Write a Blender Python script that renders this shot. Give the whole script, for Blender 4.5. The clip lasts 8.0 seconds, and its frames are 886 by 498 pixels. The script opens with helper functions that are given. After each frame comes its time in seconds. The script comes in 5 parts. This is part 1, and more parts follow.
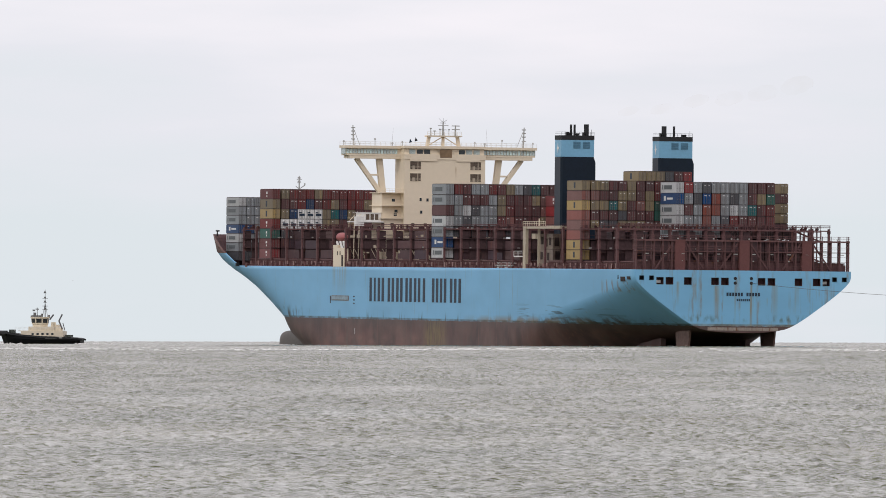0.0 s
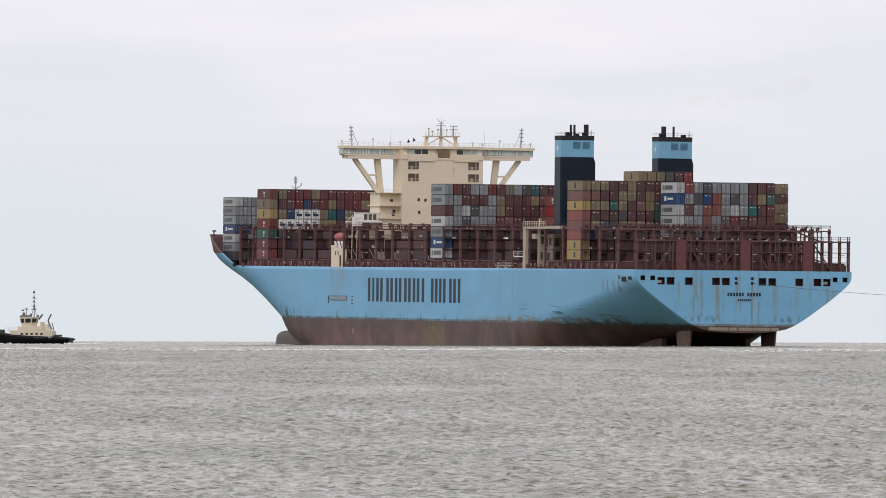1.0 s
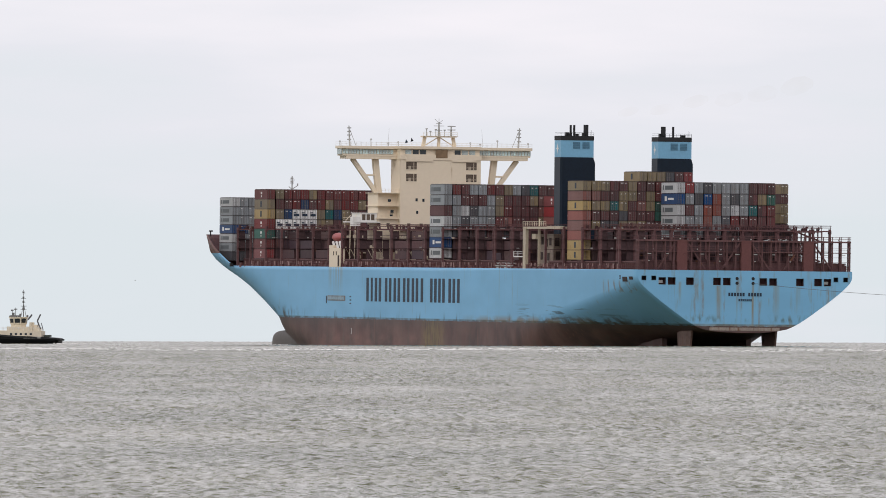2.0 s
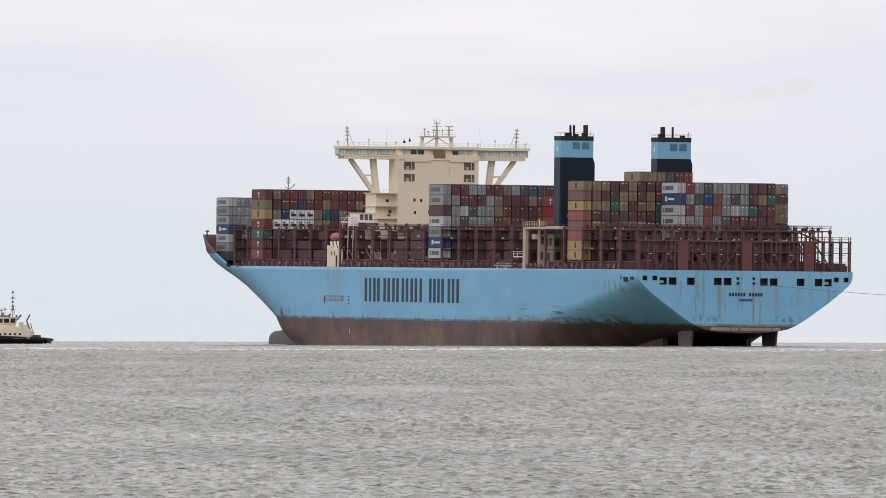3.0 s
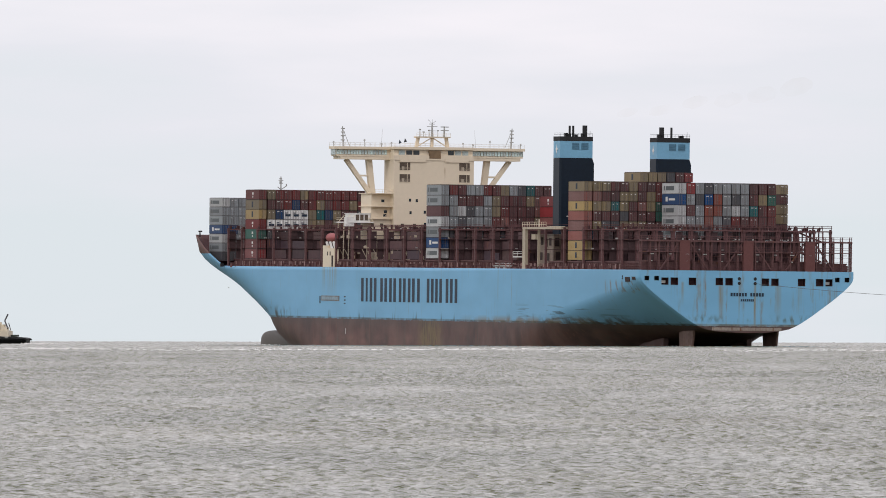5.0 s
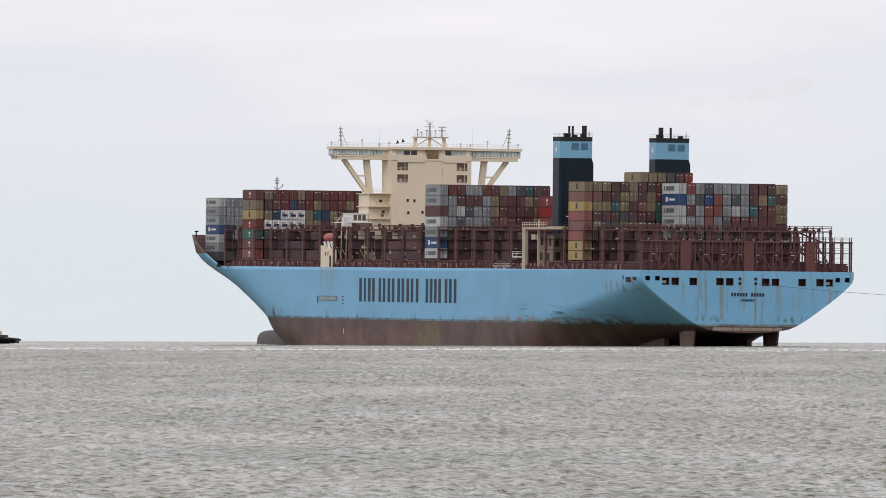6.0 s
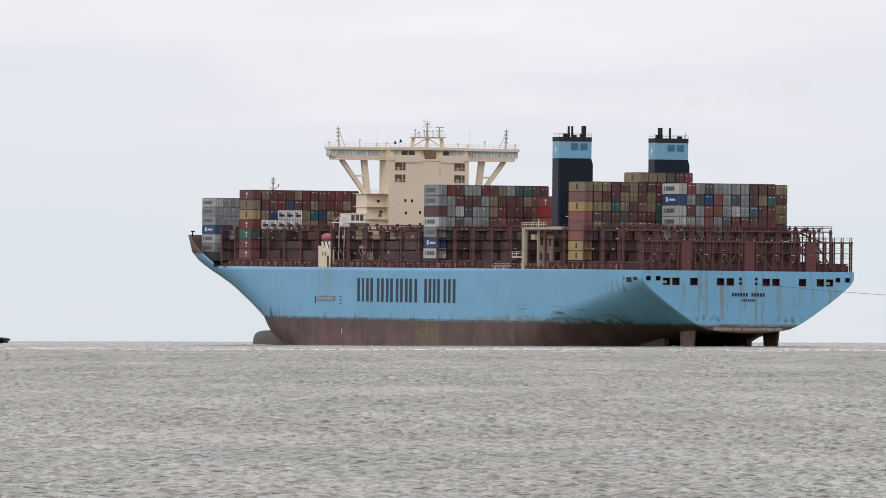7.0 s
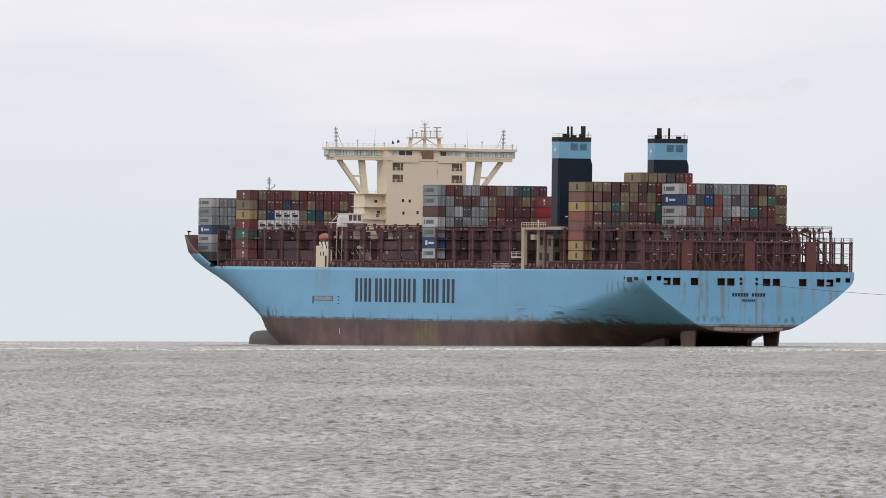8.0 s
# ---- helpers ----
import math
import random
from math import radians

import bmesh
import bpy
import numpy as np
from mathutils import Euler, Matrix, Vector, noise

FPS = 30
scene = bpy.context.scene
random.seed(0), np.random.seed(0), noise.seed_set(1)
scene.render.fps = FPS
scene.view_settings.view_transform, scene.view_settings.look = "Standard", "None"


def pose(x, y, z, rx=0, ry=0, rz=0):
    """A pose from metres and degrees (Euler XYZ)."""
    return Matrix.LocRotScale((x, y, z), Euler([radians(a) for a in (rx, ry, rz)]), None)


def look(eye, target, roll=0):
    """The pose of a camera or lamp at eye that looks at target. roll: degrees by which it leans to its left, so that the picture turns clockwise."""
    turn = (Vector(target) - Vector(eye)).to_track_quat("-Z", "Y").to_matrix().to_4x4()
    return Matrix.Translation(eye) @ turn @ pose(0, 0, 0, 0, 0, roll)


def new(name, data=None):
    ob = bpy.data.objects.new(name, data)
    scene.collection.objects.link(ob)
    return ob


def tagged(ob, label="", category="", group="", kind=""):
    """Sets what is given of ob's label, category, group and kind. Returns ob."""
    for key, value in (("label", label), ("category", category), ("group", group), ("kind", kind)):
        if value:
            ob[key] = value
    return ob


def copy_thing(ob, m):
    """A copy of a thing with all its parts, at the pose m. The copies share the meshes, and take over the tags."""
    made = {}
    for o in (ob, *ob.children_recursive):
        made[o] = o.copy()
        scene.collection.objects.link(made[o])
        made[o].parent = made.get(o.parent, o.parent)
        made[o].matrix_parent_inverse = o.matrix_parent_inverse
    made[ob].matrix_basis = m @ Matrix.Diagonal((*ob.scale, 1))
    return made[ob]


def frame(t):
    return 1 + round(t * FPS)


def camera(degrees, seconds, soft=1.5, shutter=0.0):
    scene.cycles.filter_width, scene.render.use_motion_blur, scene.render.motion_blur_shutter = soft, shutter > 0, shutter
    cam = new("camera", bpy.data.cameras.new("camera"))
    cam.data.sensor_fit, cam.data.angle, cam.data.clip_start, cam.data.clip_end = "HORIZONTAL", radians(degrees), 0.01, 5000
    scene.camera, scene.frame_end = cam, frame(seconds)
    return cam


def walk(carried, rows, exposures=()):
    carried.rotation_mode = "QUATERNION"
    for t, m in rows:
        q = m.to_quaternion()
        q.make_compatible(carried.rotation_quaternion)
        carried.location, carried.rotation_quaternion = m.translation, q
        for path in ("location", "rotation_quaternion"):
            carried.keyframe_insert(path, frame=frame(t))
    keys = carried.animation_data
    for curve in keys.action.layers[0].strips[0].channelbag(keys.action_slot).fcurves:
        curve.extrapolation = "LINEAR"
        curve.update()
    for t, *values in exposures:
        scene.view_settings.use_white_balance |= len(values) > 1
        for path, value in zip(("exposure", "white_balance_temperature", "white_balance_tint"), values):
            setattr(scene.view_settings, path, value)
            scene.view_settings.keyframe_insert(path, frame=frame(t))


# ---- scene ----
cam = camera(4.3616, 8.0, soft=0.9)
EYE = (0.0, 0.0, 2.7)
TILT = math.tan(radians(0.428))
walk(cam, [(0.0, look(EYE, (0, 1000, 2.7 + 1000 * TILT), 0.0974)),
           (8.0, look(EYE, (0, 1000, 2.7 + 1000 * TILT), 0.0974))],
     exposures=[(0.0, 0.0), (8.0, 0.0)])

# ---- sky and sun: thin even overcast ----
world = bpy.data.worlds.new("overcast_sky")
scene.world = world
world.use_nodes = True
wn, wl = world.node_tree.nodes, world.node_tree.links
wn.clear()
SUN_EL, SUN_AZ = radians(38), radians(215)


def world_sky():
    out = wn.new("ShaderNodeOutputWorld")
    sky = wn.new("ShaderNodeTexSky")
    sky.sky_type, sky.sun_disc = "NISHITA", False
    sky.sun_elevation, sky.sun_rotation = SUN_EL, SUN_AZ
    clear = wn.new("ShaderNodeBackground")
    clear.inputs[1].default_value = 0.07
    wl.new(sky.outputs[0], clear.inputs[0])
    geo = wn.new("ShaderNodeTexCoord")
    sep = wn.new("ShaderNodeSeparateXYZ")
    wl.new(geo.outputs["Generated"], sep.inputs[0])
    # veil of cloud: cooler near the horizon, whiter above
    ramp = wn.new("ShaderNodeValToRGB")
    ramp.color_ramp.elements[0].position, ramp.color_ramp.elements[0].color = 0.0, (0.765, 0.822, 0.868, 1)
    ramp.color_ramp.elements[1].position, ramp.color_ramp.elements[1].color = 1.0, (0.985, 0.943, 1.0, 1)
    mid = ramp.color_ramp.elements.new(0.5)
    mid.color = (0.835, 0.842, 0.908, 1)
    up = wn.new("ShaderNodeMath")
    up.operation, up.inputs[1].default_value = "MULTIPLY", 24.0
    wl.new(sep.outputs[2], up.inputs[0])
    stretch = wn.new("ShaderNodeMapping")
    stretch.inputs["Scale"].default_value = (16, 16, 90)
    wl.new(geo.outputs["Generated"], stretch.inputs[0])
    puffs = wn.new("ShaderNodeTexNoise")
    puffs.inputs["Scale"].default_value, puffs.inputs["Detail"].default_value = 1.6, 5
    wl.new(stretch.outputs[0], puffs.inputs["Vector"])
    shift = wn.new("ShaderNodeMath")
    shift.operation, shift.inputs[1].default_value, shift.inputs[2].default_value = "MULTIPLY_ADD", 1.3, -0.65
    wl.new(puffs.outputs["Fac"], shift.inputs[0])
    level = wn.new("ShaderNodeMath")
    level.operation, level.use_clamp = "ADD", True
    wl.new(up.outputs[0], level.inputs[0])
    wl.new(shift.outputs[0], level.inputs[1])
    wl.new(level.outputs[0], ramp.inputs[0])
    veil = wn.new("ShaderNodeBackground")
    veil.inputs[1].default_value = 1.0
    wl.new(ramp.outputs[0], veil.inputs[0])
    mix = wn.new("ShaderNodeMixShader")
    mix.inputs[0].default_value = 0.93
    wl.new(clear.outputs[0], mix.inputs[1])
    wl.new(veil.outputs[0], mix.inputs[2])
    wl.new(mix.outputs[0], out.inputs[0])


world_sky()
sun = new("sun", bpy.data.lights.new("sun", "SUN"))
sun.data.energy, sun.data.angle, sun.data.color = 0.7, radians(20), (1.0, 0.97, 0.93)
sun.matrix_world = look((-600, -900, 900), (0, 0, 0))


# ---- materials ----
def mat(name, col, rough=0.6, metal=0.0, vary=0.12, scale=1.0, rust=0.0, bump=0.0, per_object=0.0, stretch=(1, 1, 1),
        rust_col=(0.16, 0.07, 0.035)):
    """Paint or metal with two scales of soiling, optional rust and variation from piece to piece."""
    m = bpy.data.materials.new(name)
    m.use_nodes = True
    n, l = m.node_tree.nodes, m.node_tree.links
    b = n["Principled BSDF"]
    b.inputs["Roughness"].default_value, b.inputs["Metallic"].default_value = rough, metal
    co = n.new("ShaderNodeTexCoord")
    mp = n.new("ShaderNodeMapping")
    mp.inputs["Scale"].default_value = stretch
    l.new(co.outputs["Object"], mp.inputs[0])
    big = n.new("ShaderNodeTexNoise")
    big.inputs["Scale"].default_value, big.inputs["Detail"].default_value = 0.18 * scale, 4
    fine = n.new("ShaderNodeTexNoise")
    fine.inputs["Scale"].default_value, fine.inputs["Detail"].default_value = 1.7 * scale, 6
    l.new(mp.outputs[0], big.inputs["Vector"])
    l.new(mp.outputs[0], fine.inputs["Vector"])
    both = n.new("ShaderNodeMath")
    both.operation = "ADD"
    l.new(big.outputs["Fac"], both.inputs[0])
    l.new(fine.outputs["Fac"], both.inputs[1])
    rng = n.new("ShaderNodeMapRange")
    rng.inputs["From Min"].default_value, rng.inputs["From Max"].default_value = 0.7, 1.3
    rng.inputs["To Min"].default_value, rng.inputs["To Max"].default_value = 1 - vary, 1 + vary
    l.new(both.outputs[0], rng.inputs["Value"])
    hsv = n.new("ShaderNodeHueSaturation")
    hsv.inputs["Color"].default_value = (*col, 1)
    l.new(rng.outputs[0], hsv.inputs["Value"])
    colour = hsv.outputs[0]
    if per_object:
        info = n.new("ShaderNodeObjectInfo")
        r2 = n.new("ShaderNodeMapRange")
        r2.inputs["To Min"].default_value, r2.inputs["To Max"].default_value = 1 - per_object, 1 + per_object
        l.new(info.outputs["Random"], r2.inputs["Value"])
        h2 = n.new("ShaderNodeHueSaturation")
        l.new(colour, h2.inputs["Color"])
        l.new(r2.outputs[0], h2.inputs["Value"])
        l.new(r2.outputs[0], h2.inputs["Saturation"])
        colour = h2.outputs[0]
    if rust:
        rmp = n.new("ShaderNodeMapping")
        rmp.inputs["Scale"].default_value = (1, 1, 0.22)
        l.new(co.outputs["Object"], rmp.inputs[0])
        rn = n.new("ShaderNodeTexNoise")
        rn.inputs["Scale"].default_value, rn.inputs["Detail"].default_value = 0.9 * scale, 8
        l.new(rmp.outputs[0], rn.inputs["Vector"])
        rr = n.new("ShaderNodeMapRange")
        rr.inputs["From Min"].default_value, rr.inputs["From Max"].default_value = 0.70 - 0.2 * rust, 0.80 - 0.15 * rust
        l.new(rn.outputs["Fac"], rr.inputs["Value"])
        mx = n.new("ShaderNodeMix")
        mx.data_type = "RGBA"
        mx.inputs["B"].default_value = (*rust_col, 1)
        l.new(rr.outputs[0], mx.inputs["Factor"])
        l.new(colour, mx.inputs["A"])
        colour = mx.outputs["Result"]
    l.new(colour, b.inputs["Base Color"])
    if bump:
        bp = n.new("ShaderNodeBump")
        bp.inputs["Strength"].default_value, bp.inputs["Distance"].default_value = bump, 0.05
        l.new(fine.outputs["Fac"], bp.inputs["Height"])
        l.new(bp.outputs[0], b.inputs["Normal"])
    return m


BLUE, BOOT = (0.196, 0.446, 0.668), (0.100, 0.056, 0.051)


def hull_paint(name, streaks):
    """Light blue topsides, dull red-brown bottom paint, brown bow bulwark; rust streaks, scuffs and weed."""
    m = bpy.data.materials.new(name)
    m.use_nodes = True
    n, l = m.node_tree.nodes, m.node_tree.links
    b = n["Principled BSDF"]
    b.inputs["Roughness"].default_value, b.inputs["Specular IOR Level"].default_value = 0.5, 0.2
    co = n.new("ShaderNodeTexCoord")
    sep = n.new("ShaderNodeSeparateXYZ")
    l.new(co.outputs["Object"], sep.inputs[0])

    def noise_at(scale, detail, stretch):
        mp = n.new("ShaderNodeMapping")
        mp.inputs["Scale"].default_value = stretch
        l.new(co.outputs["Object"], mp.inputs[0])
        t = n.new("ShaderNodeTexNoise")
        t.inputs["Scale"].default_value, t.inputs["Detail"].default_value = scale, detail
        l.new(mp.outputs[0], t.inputs["Vector"])
        return t.outputs["Fac"]

    def ramp(value, a, z, lo=0.0, hi=1.0):
        r = n.new("ShaderNodeMapRange")
        for k, v in (("From Min", a), ("From Max", z), ("To Min", lo), ("To Max", hi)):
            r.inputs[k].default_value = v
        l.new(value, r.inputs["Value"])
        return r.outputs[0]

    def times(a, c):
        r = n.new("ShaderNodeMath")
        r.operation = "MULTIPLY"
        l.new(a, r.inputs[0])
        l.new(c, r.inputs[1])
        return r.outputs[0]

    def blend(f, a, c):
        mx = n.new("ShaderNodeMix")
        mx.data_type = "RGBA"
        for s, v in (("Factor", f), ("A", a), ("B", c)):
            if isinstance(v, tuple):
                mx.inputs[s].default_value = (*v, 1)
            else:
                l.new(v, mx.inputs[s])
        return mx.outputs["Result"]

    z = sep.outputs[2]
    plates = noise_at(0.05, 3, (1, 1, 2.2))
    grain = noise_at(0.9, 5, (1, 1, 0.35))
    streak = noise_at(0.55, 7, (1, 1, 0.10))
    blotch = noise_at(0.16, 6, (1, 1, 1.0))
    blue = blend(ramp(plates, 0.35, 0.65), tuple(v * 0.94 for v in BLUE), tuple(v * 1.05 for v in BLUE))
    x = sep.outputs[0]
    runs = noise_at(0.85, 6, (1, 1, 0.045))
    blue = blend(times(ramp(runs, 0.60 - 0.05 * streaks, 0.70), ramp(grain, 0.4, 0.65, 0.0, 0.30 + 0.45 * streaks)), blue, (0.23, 0.165, 0.075))
    # rust below the boarding station and by the quarter openings; chafing on the quarter
    station = times(times(ramp(x, 247, 249), ramp(x, 261, 259)), times(ramp(runs, 0.45, 0.6, 0.0, 0.6), ramp(z, 11, 20)))
    blue = blend(station, blue, (0.25, 0.20, 0.10))
    corner = times(times(ramp(x, 4, 7), ramp(x, 30, 24)), times(ramp(runs, 0.52, 0.60, 0.0, 0.6), times(ramp(z, 13.6, 14.6), ramp(z, 17.6, 16.6))))
    blue = blend(corner, blue, (0.22, 0.14, 0.06))
    scuff = noise_at(1.0, 5, (0.07, 0.07, 1.3))
    rub = times(times(ramp(x, 22, 40), ramp(x, 105, 85)), times(times(ramp(z, 5.6, 6.6), ramp(z, 11.0, 9.0)), ramp(scuff, 0.58, 0.63, 0.0, 0.7)))
    blue = blend(rub, blue, (0.05, 0.06, 0.055))
    # chafed lower band of the topsides
    low = times(ramp(z, 8.4, 6.0), ramp(noise_at(0.42, 5, (1, 1, 0.16)), 0.57, 0.63))
    blue = blend(times(low, ramp(blotch, 0.46, 0.60, 0.0, 0.8 * (1 - streaks))), blue, (0.045, 0.05, 0.05))
    # dark rusty chafing just above the bottom paint aft, black-green streaks at the bow
    aft = times(times(ramp(x, 16, 30), ramp(x, 96, 70)), times(ramp(z, 8.2, 6.2), ramp(noise_at(0.35, 6, (0.6, 0.6, 1.2)), 0.44, 0.56, 0.0, 0.85)))
    blue = blend(aft, blue, (0.075, 0.05, 0.03))
    fore = times(ramp(x, 280, 298), times(ramp(z, 9.4, 7.0), ramp(noise_at(0.30, 6, (0.8, 0.8, 0.5)), 0.50, 0.62, 0.0, 0.85)))
    blue = blend(fore, blue, (0.05, 0.05, 0.03))
    ochre = times(times(ramp(x, 30, 60), ramp(x, 145, 120)), times(ramp(z, 7.6, 6.0), ramp(noise_at(0.14, 5, (1, 1, 1.6)), 0.46, 0.58, 0.0, 0.8)))
    blue = blend(ochre, blue, (0.22, 0.15, 0.06))
    # thin dark weed line just above the bottom paint
    weed = times(times(ramp(z, 5.5, 5.7), ramp(z, 6.3, 6.0)), ramp(noise_at(0.25, 5, (1, 1, 0.4)), 0.35, 0.6, 0.35, 0.85))
    blue = blend(weed, blue, (0.06, 0.065, 0.05))
    if streaks:
        # rust that has run from the mooring openings and fairleads
        y = sep.outputs[1]
        for at, half, top, foot, most in ((17.8, 0.55, 17.2, 10.5, 0.6), (7.2, 1.1, 16.6, 5.5, 0.45), (-2.2, 0.45, 17.0, 2.0, 0.95), (2.2, 0.3, 16.6, 5.0, 0.5), (-8.7, 1.0, 16.6, 6.0, 0.5), (-14.6, 0.8, 16.4, 8.0, 0.45), (-6.6, 0.22, 13.2, 10.5, 0.8), (13.2, 0.7, 16.6, 11.5, 0.4)):
            column = times(ramp(y, at - half, at - half * .3), ramp(y, at + half, at + half * .3))
            fall = times(ramp(z, top, top - .5), ramp(z, foot, foot + (top - foot) * .6, 0.0, most))
            blue = blend(times(times(column, fall), ramp(runs, 0.34, 0.56, 0.25, 1.0)), blue, (0.25, 0.205, 0.095))
        grime = times(times(ramp(z, 6.2, 7.2), ramp(z, 8.8, 7.6)), times(ramp(grain, 0.45, 0.6, 0.0, 0.7), ramp(blotch, 0.42, 0.55)))
        blue = blend(grime, blue, (0.10, 0.15, 0.13))
        blue = blend(times(ramp(z, 6.4, 5.4), ramp(grain, 0.3, 0.6, 0.1, 0.7)), blue, (0.33, 0.31, 0.22))
    boot = blend(ramp(blotch, 0.35, 0.7), BOOT, (0.155, 0.094, 0.084))
    boot = blend(times(ramp(streak, 0.5, 0.7), ramp(z, 5.6, 0.0, 0.2, 0.9)), boot, (0.112, 0.092, 0.078))
    boot = blend(ramp(noise_at(0.3, 7, (0.5, 0.5, 0.35)), 0.48, 0.68, 0.0, 0.75), boot, (0.062, 0.043, 0.042))
    boot = blend(times(ramp(runs, 0.56, 0.66), ramp(grain, 0.4, 0.6, 0.0, 0.6)), boot, (0.20, 0.10, 0.075))
    # bare red primer forward of midships
    bare = times(times(ramp(x, 172, 186), ramp(x, 290, 262)), times(ramp(z, 3.4, 0.4), ramp(noise_at(0.2, 7, (0.6, 0.6, 1.2)), 0.46, 0.66, 0.0, 0.6)))
    boot = blend(bare, boot, (0.23, 0.118, 0.102))
    # weedy patch amidships
    patch = times(times(ramp(x, 156, 160), ramp(x, 178, 174)), ramp(noise_at(1.5, 7, (1, 1, 0.22)), 0.34, 0.66, 0.0, 0.7))
    boot = blend(patch, boot, (0.23, 0.18, 0.075))
    # grey upper edge of the bottom paint
    boot = blend(times(ramp(z, 3.6, 5.0), ramp(grain, 0.25, 0.7, 0.15, 0.55)), boot, (0.085, 0.075, 0.075))
    edge = n.new("ShaderNodeMath")
    edge.operation, edge.inputs[1].default_value, edge.inputs[2].default_value = "MULTIPLY_ADD", 0.5, -0.25
    l.new(streak, edge.inputs[0])
    zz = n.new("ShaderNodeMath")
    zz.operation = "ADD"
    l.new(z, zz.inputs[0])
    l.new(edge.outputs[0], zz.inputs[1])
    col = blend(ramp(zz.outputs[0], 5.62, 5.68), boot, blue)
    col = blend(ramp(z, 23.55, 23.6), col, (0.125, 0.055, 0.045))
    l.new(col, b.inputs["Base Color"])
    bp = n.new("ShaderNodeBump")
    bp.inputs["Strength"].default_value, bp.inputs["Distance"].default_value = 0.25, 0.25
    l.new(plates, bp.inputs["Height"])
    l.new(bp.outputs[0], b.inputs["Normal"])
    return m


M_HULL = hull_paint("hull_paint", 0.0)
M_STERN = hull_paint("stern_hull_paint", 1.0)
M_BROWN = mat("oxide_red_paint", (0.136, 0.070, 0.071), 0.65, vary=0.25, rust=0.5, bump=0.2)
M_BROWN2 = mat("dark_oxide_paint", (0.076, 0.037, 0.039), 0.7, vary=0.3, rust=0.5)
M_PLATE = mat("oxide_red_plate", (0.142, 0.060, 0.058), 0.6, vary=0.12, rust=0.3)
M_CREAM = mat("cream_paint", (0.75, 0.648, 0.495), 0.5, vary=0.03, rust=0.04, scale=0.6, rust_col=(0.45, 0.32, 0.18))
# duller, rusty cream; the gantry platform's shade is put into the colour
M_CREAM2 = mat("shaded_cream_paint", (0.46, 0.395, 0.30), 0.55, vary=0.12, rust=0.4, rust_col=(0.25, 0.15, 0.08))
M_WHITE = mat("white_paint", (0.74, 0.73, 0.70), 0.5, vary=0.08)
M_NAVY = mat("navy_paint", (0.006, 0.014, 0.026), 0.45, vary=0.2)
M_SKYBLUE = mat("funnel_blue_paint", (0.18, 0.41, 0.59), 0.45, vary=0.08)
M_BLACK = mat("soot_black", (0.012, 0.013, 0.015), 0.7, vary=0.3)
M_DARK = mat("shadowed_opening", (0.035, 0.022, 0.02), 0.8, vary=0.3)
M_RECESS = mat("recess_brown", (0.10, 0.072, 0.052), 0.7, vary=0.4, scale=2.0)
M_GLASS = mat("tinted_window_glass", (0.42, 0.51, 0.50), 0.12, vary=0.3, scale=3.0, per_object=0.22)
M_DGLASS = mat("dark_window_glass", (0.02, 0.025, 0.03), 0.08, vary=0.25)
M_LETTER = mat("dark_blue_lettering", (0.028, 0.045, 0.07), 0.55, vary=0.2)
M_STEEL = mat("galvanised_steel", (0.42, 0.42, 0.40), 0.45, 0.4, vary=0.2)
M_RUD = mat("rudder_paint", (0.17, 0.105, 0.085), 0.6, vary=0.25, rust=0.4)
M_BULB = mat("bulb_paint", (0.14, 0.125, 0.11), 0.65, vary=0.2, rust=0.3)
M_ORANGE = mat("lifeboat_orange", (0.36, 0.105, 0.105), 0.5, vary=0.1)
M_ROPE = mat("tow_rope", (0.10, 0.09, 0.08), 0.8, vary=0.2)
M_DECK = mat("deck_paint", (0.10, 0.045, 0.038), 0.7, vary=0.25, rust=0.4)
BOX_COL = {
    "r": ("red", (0.150, 0.048, 0.048)), "b": ("maroon", (0.116, 0.057, 0.058)), "t": ("ochre yellow", (0.235, 0.19, 0.122)),
    "g": ("grey", (0.262, 0.282, 0.294)), "w": ("white", (0.744, 0.744, 0.732)), "n": ("dark blue", (0.028, 0.058, 0.125)),
    "k": ("dark grey", (0.084, 0.086, 0.094)), "e": ("teal", (0.030, 0.115, 0.120)), "o": ("orange red", (0.215, 0.080, 0.064)),
    "p": ("faded brown red", (0.225, 0.105, 0.095)), "m": ("dark green", (0.042, 0.126, 0.102)), "y": ("sandy yellow", (0.360, 0.270, 0.140)),
    "l": ("light grey", (0.450, 0.46, 0.462)), "c": ("bright red", (0.235, 0.064, 0.066)), "u": ("mid blue", (0.029, 0.074, 0.180))}
M_BOX = {k: mat(v[0].replace(" ", "_") + "_container_paint", v[1], 0.55, vary=0.10, scale=1.2, rust=0.22, per_object=0.18, bump=0.2)
         for k, v in BOX_COL.items()}
for m in (M_NAVY, M_LETTER, M_BROWN, M_BROWN2, M_DECK, M_PLATE, *M_BOX.values()):
    m.node_tree.nodes["Principled BSDF"].inputs["Specular IOR Level"].default_value = 0.22
M_ROD = mat("worn_lock_rod", (0.15, 0.135, 0.13), 0.5, 0.3, vary=0.3, per_object=0.5)
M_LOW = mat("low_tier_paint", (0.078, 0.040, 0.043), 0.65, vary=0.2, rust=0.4)


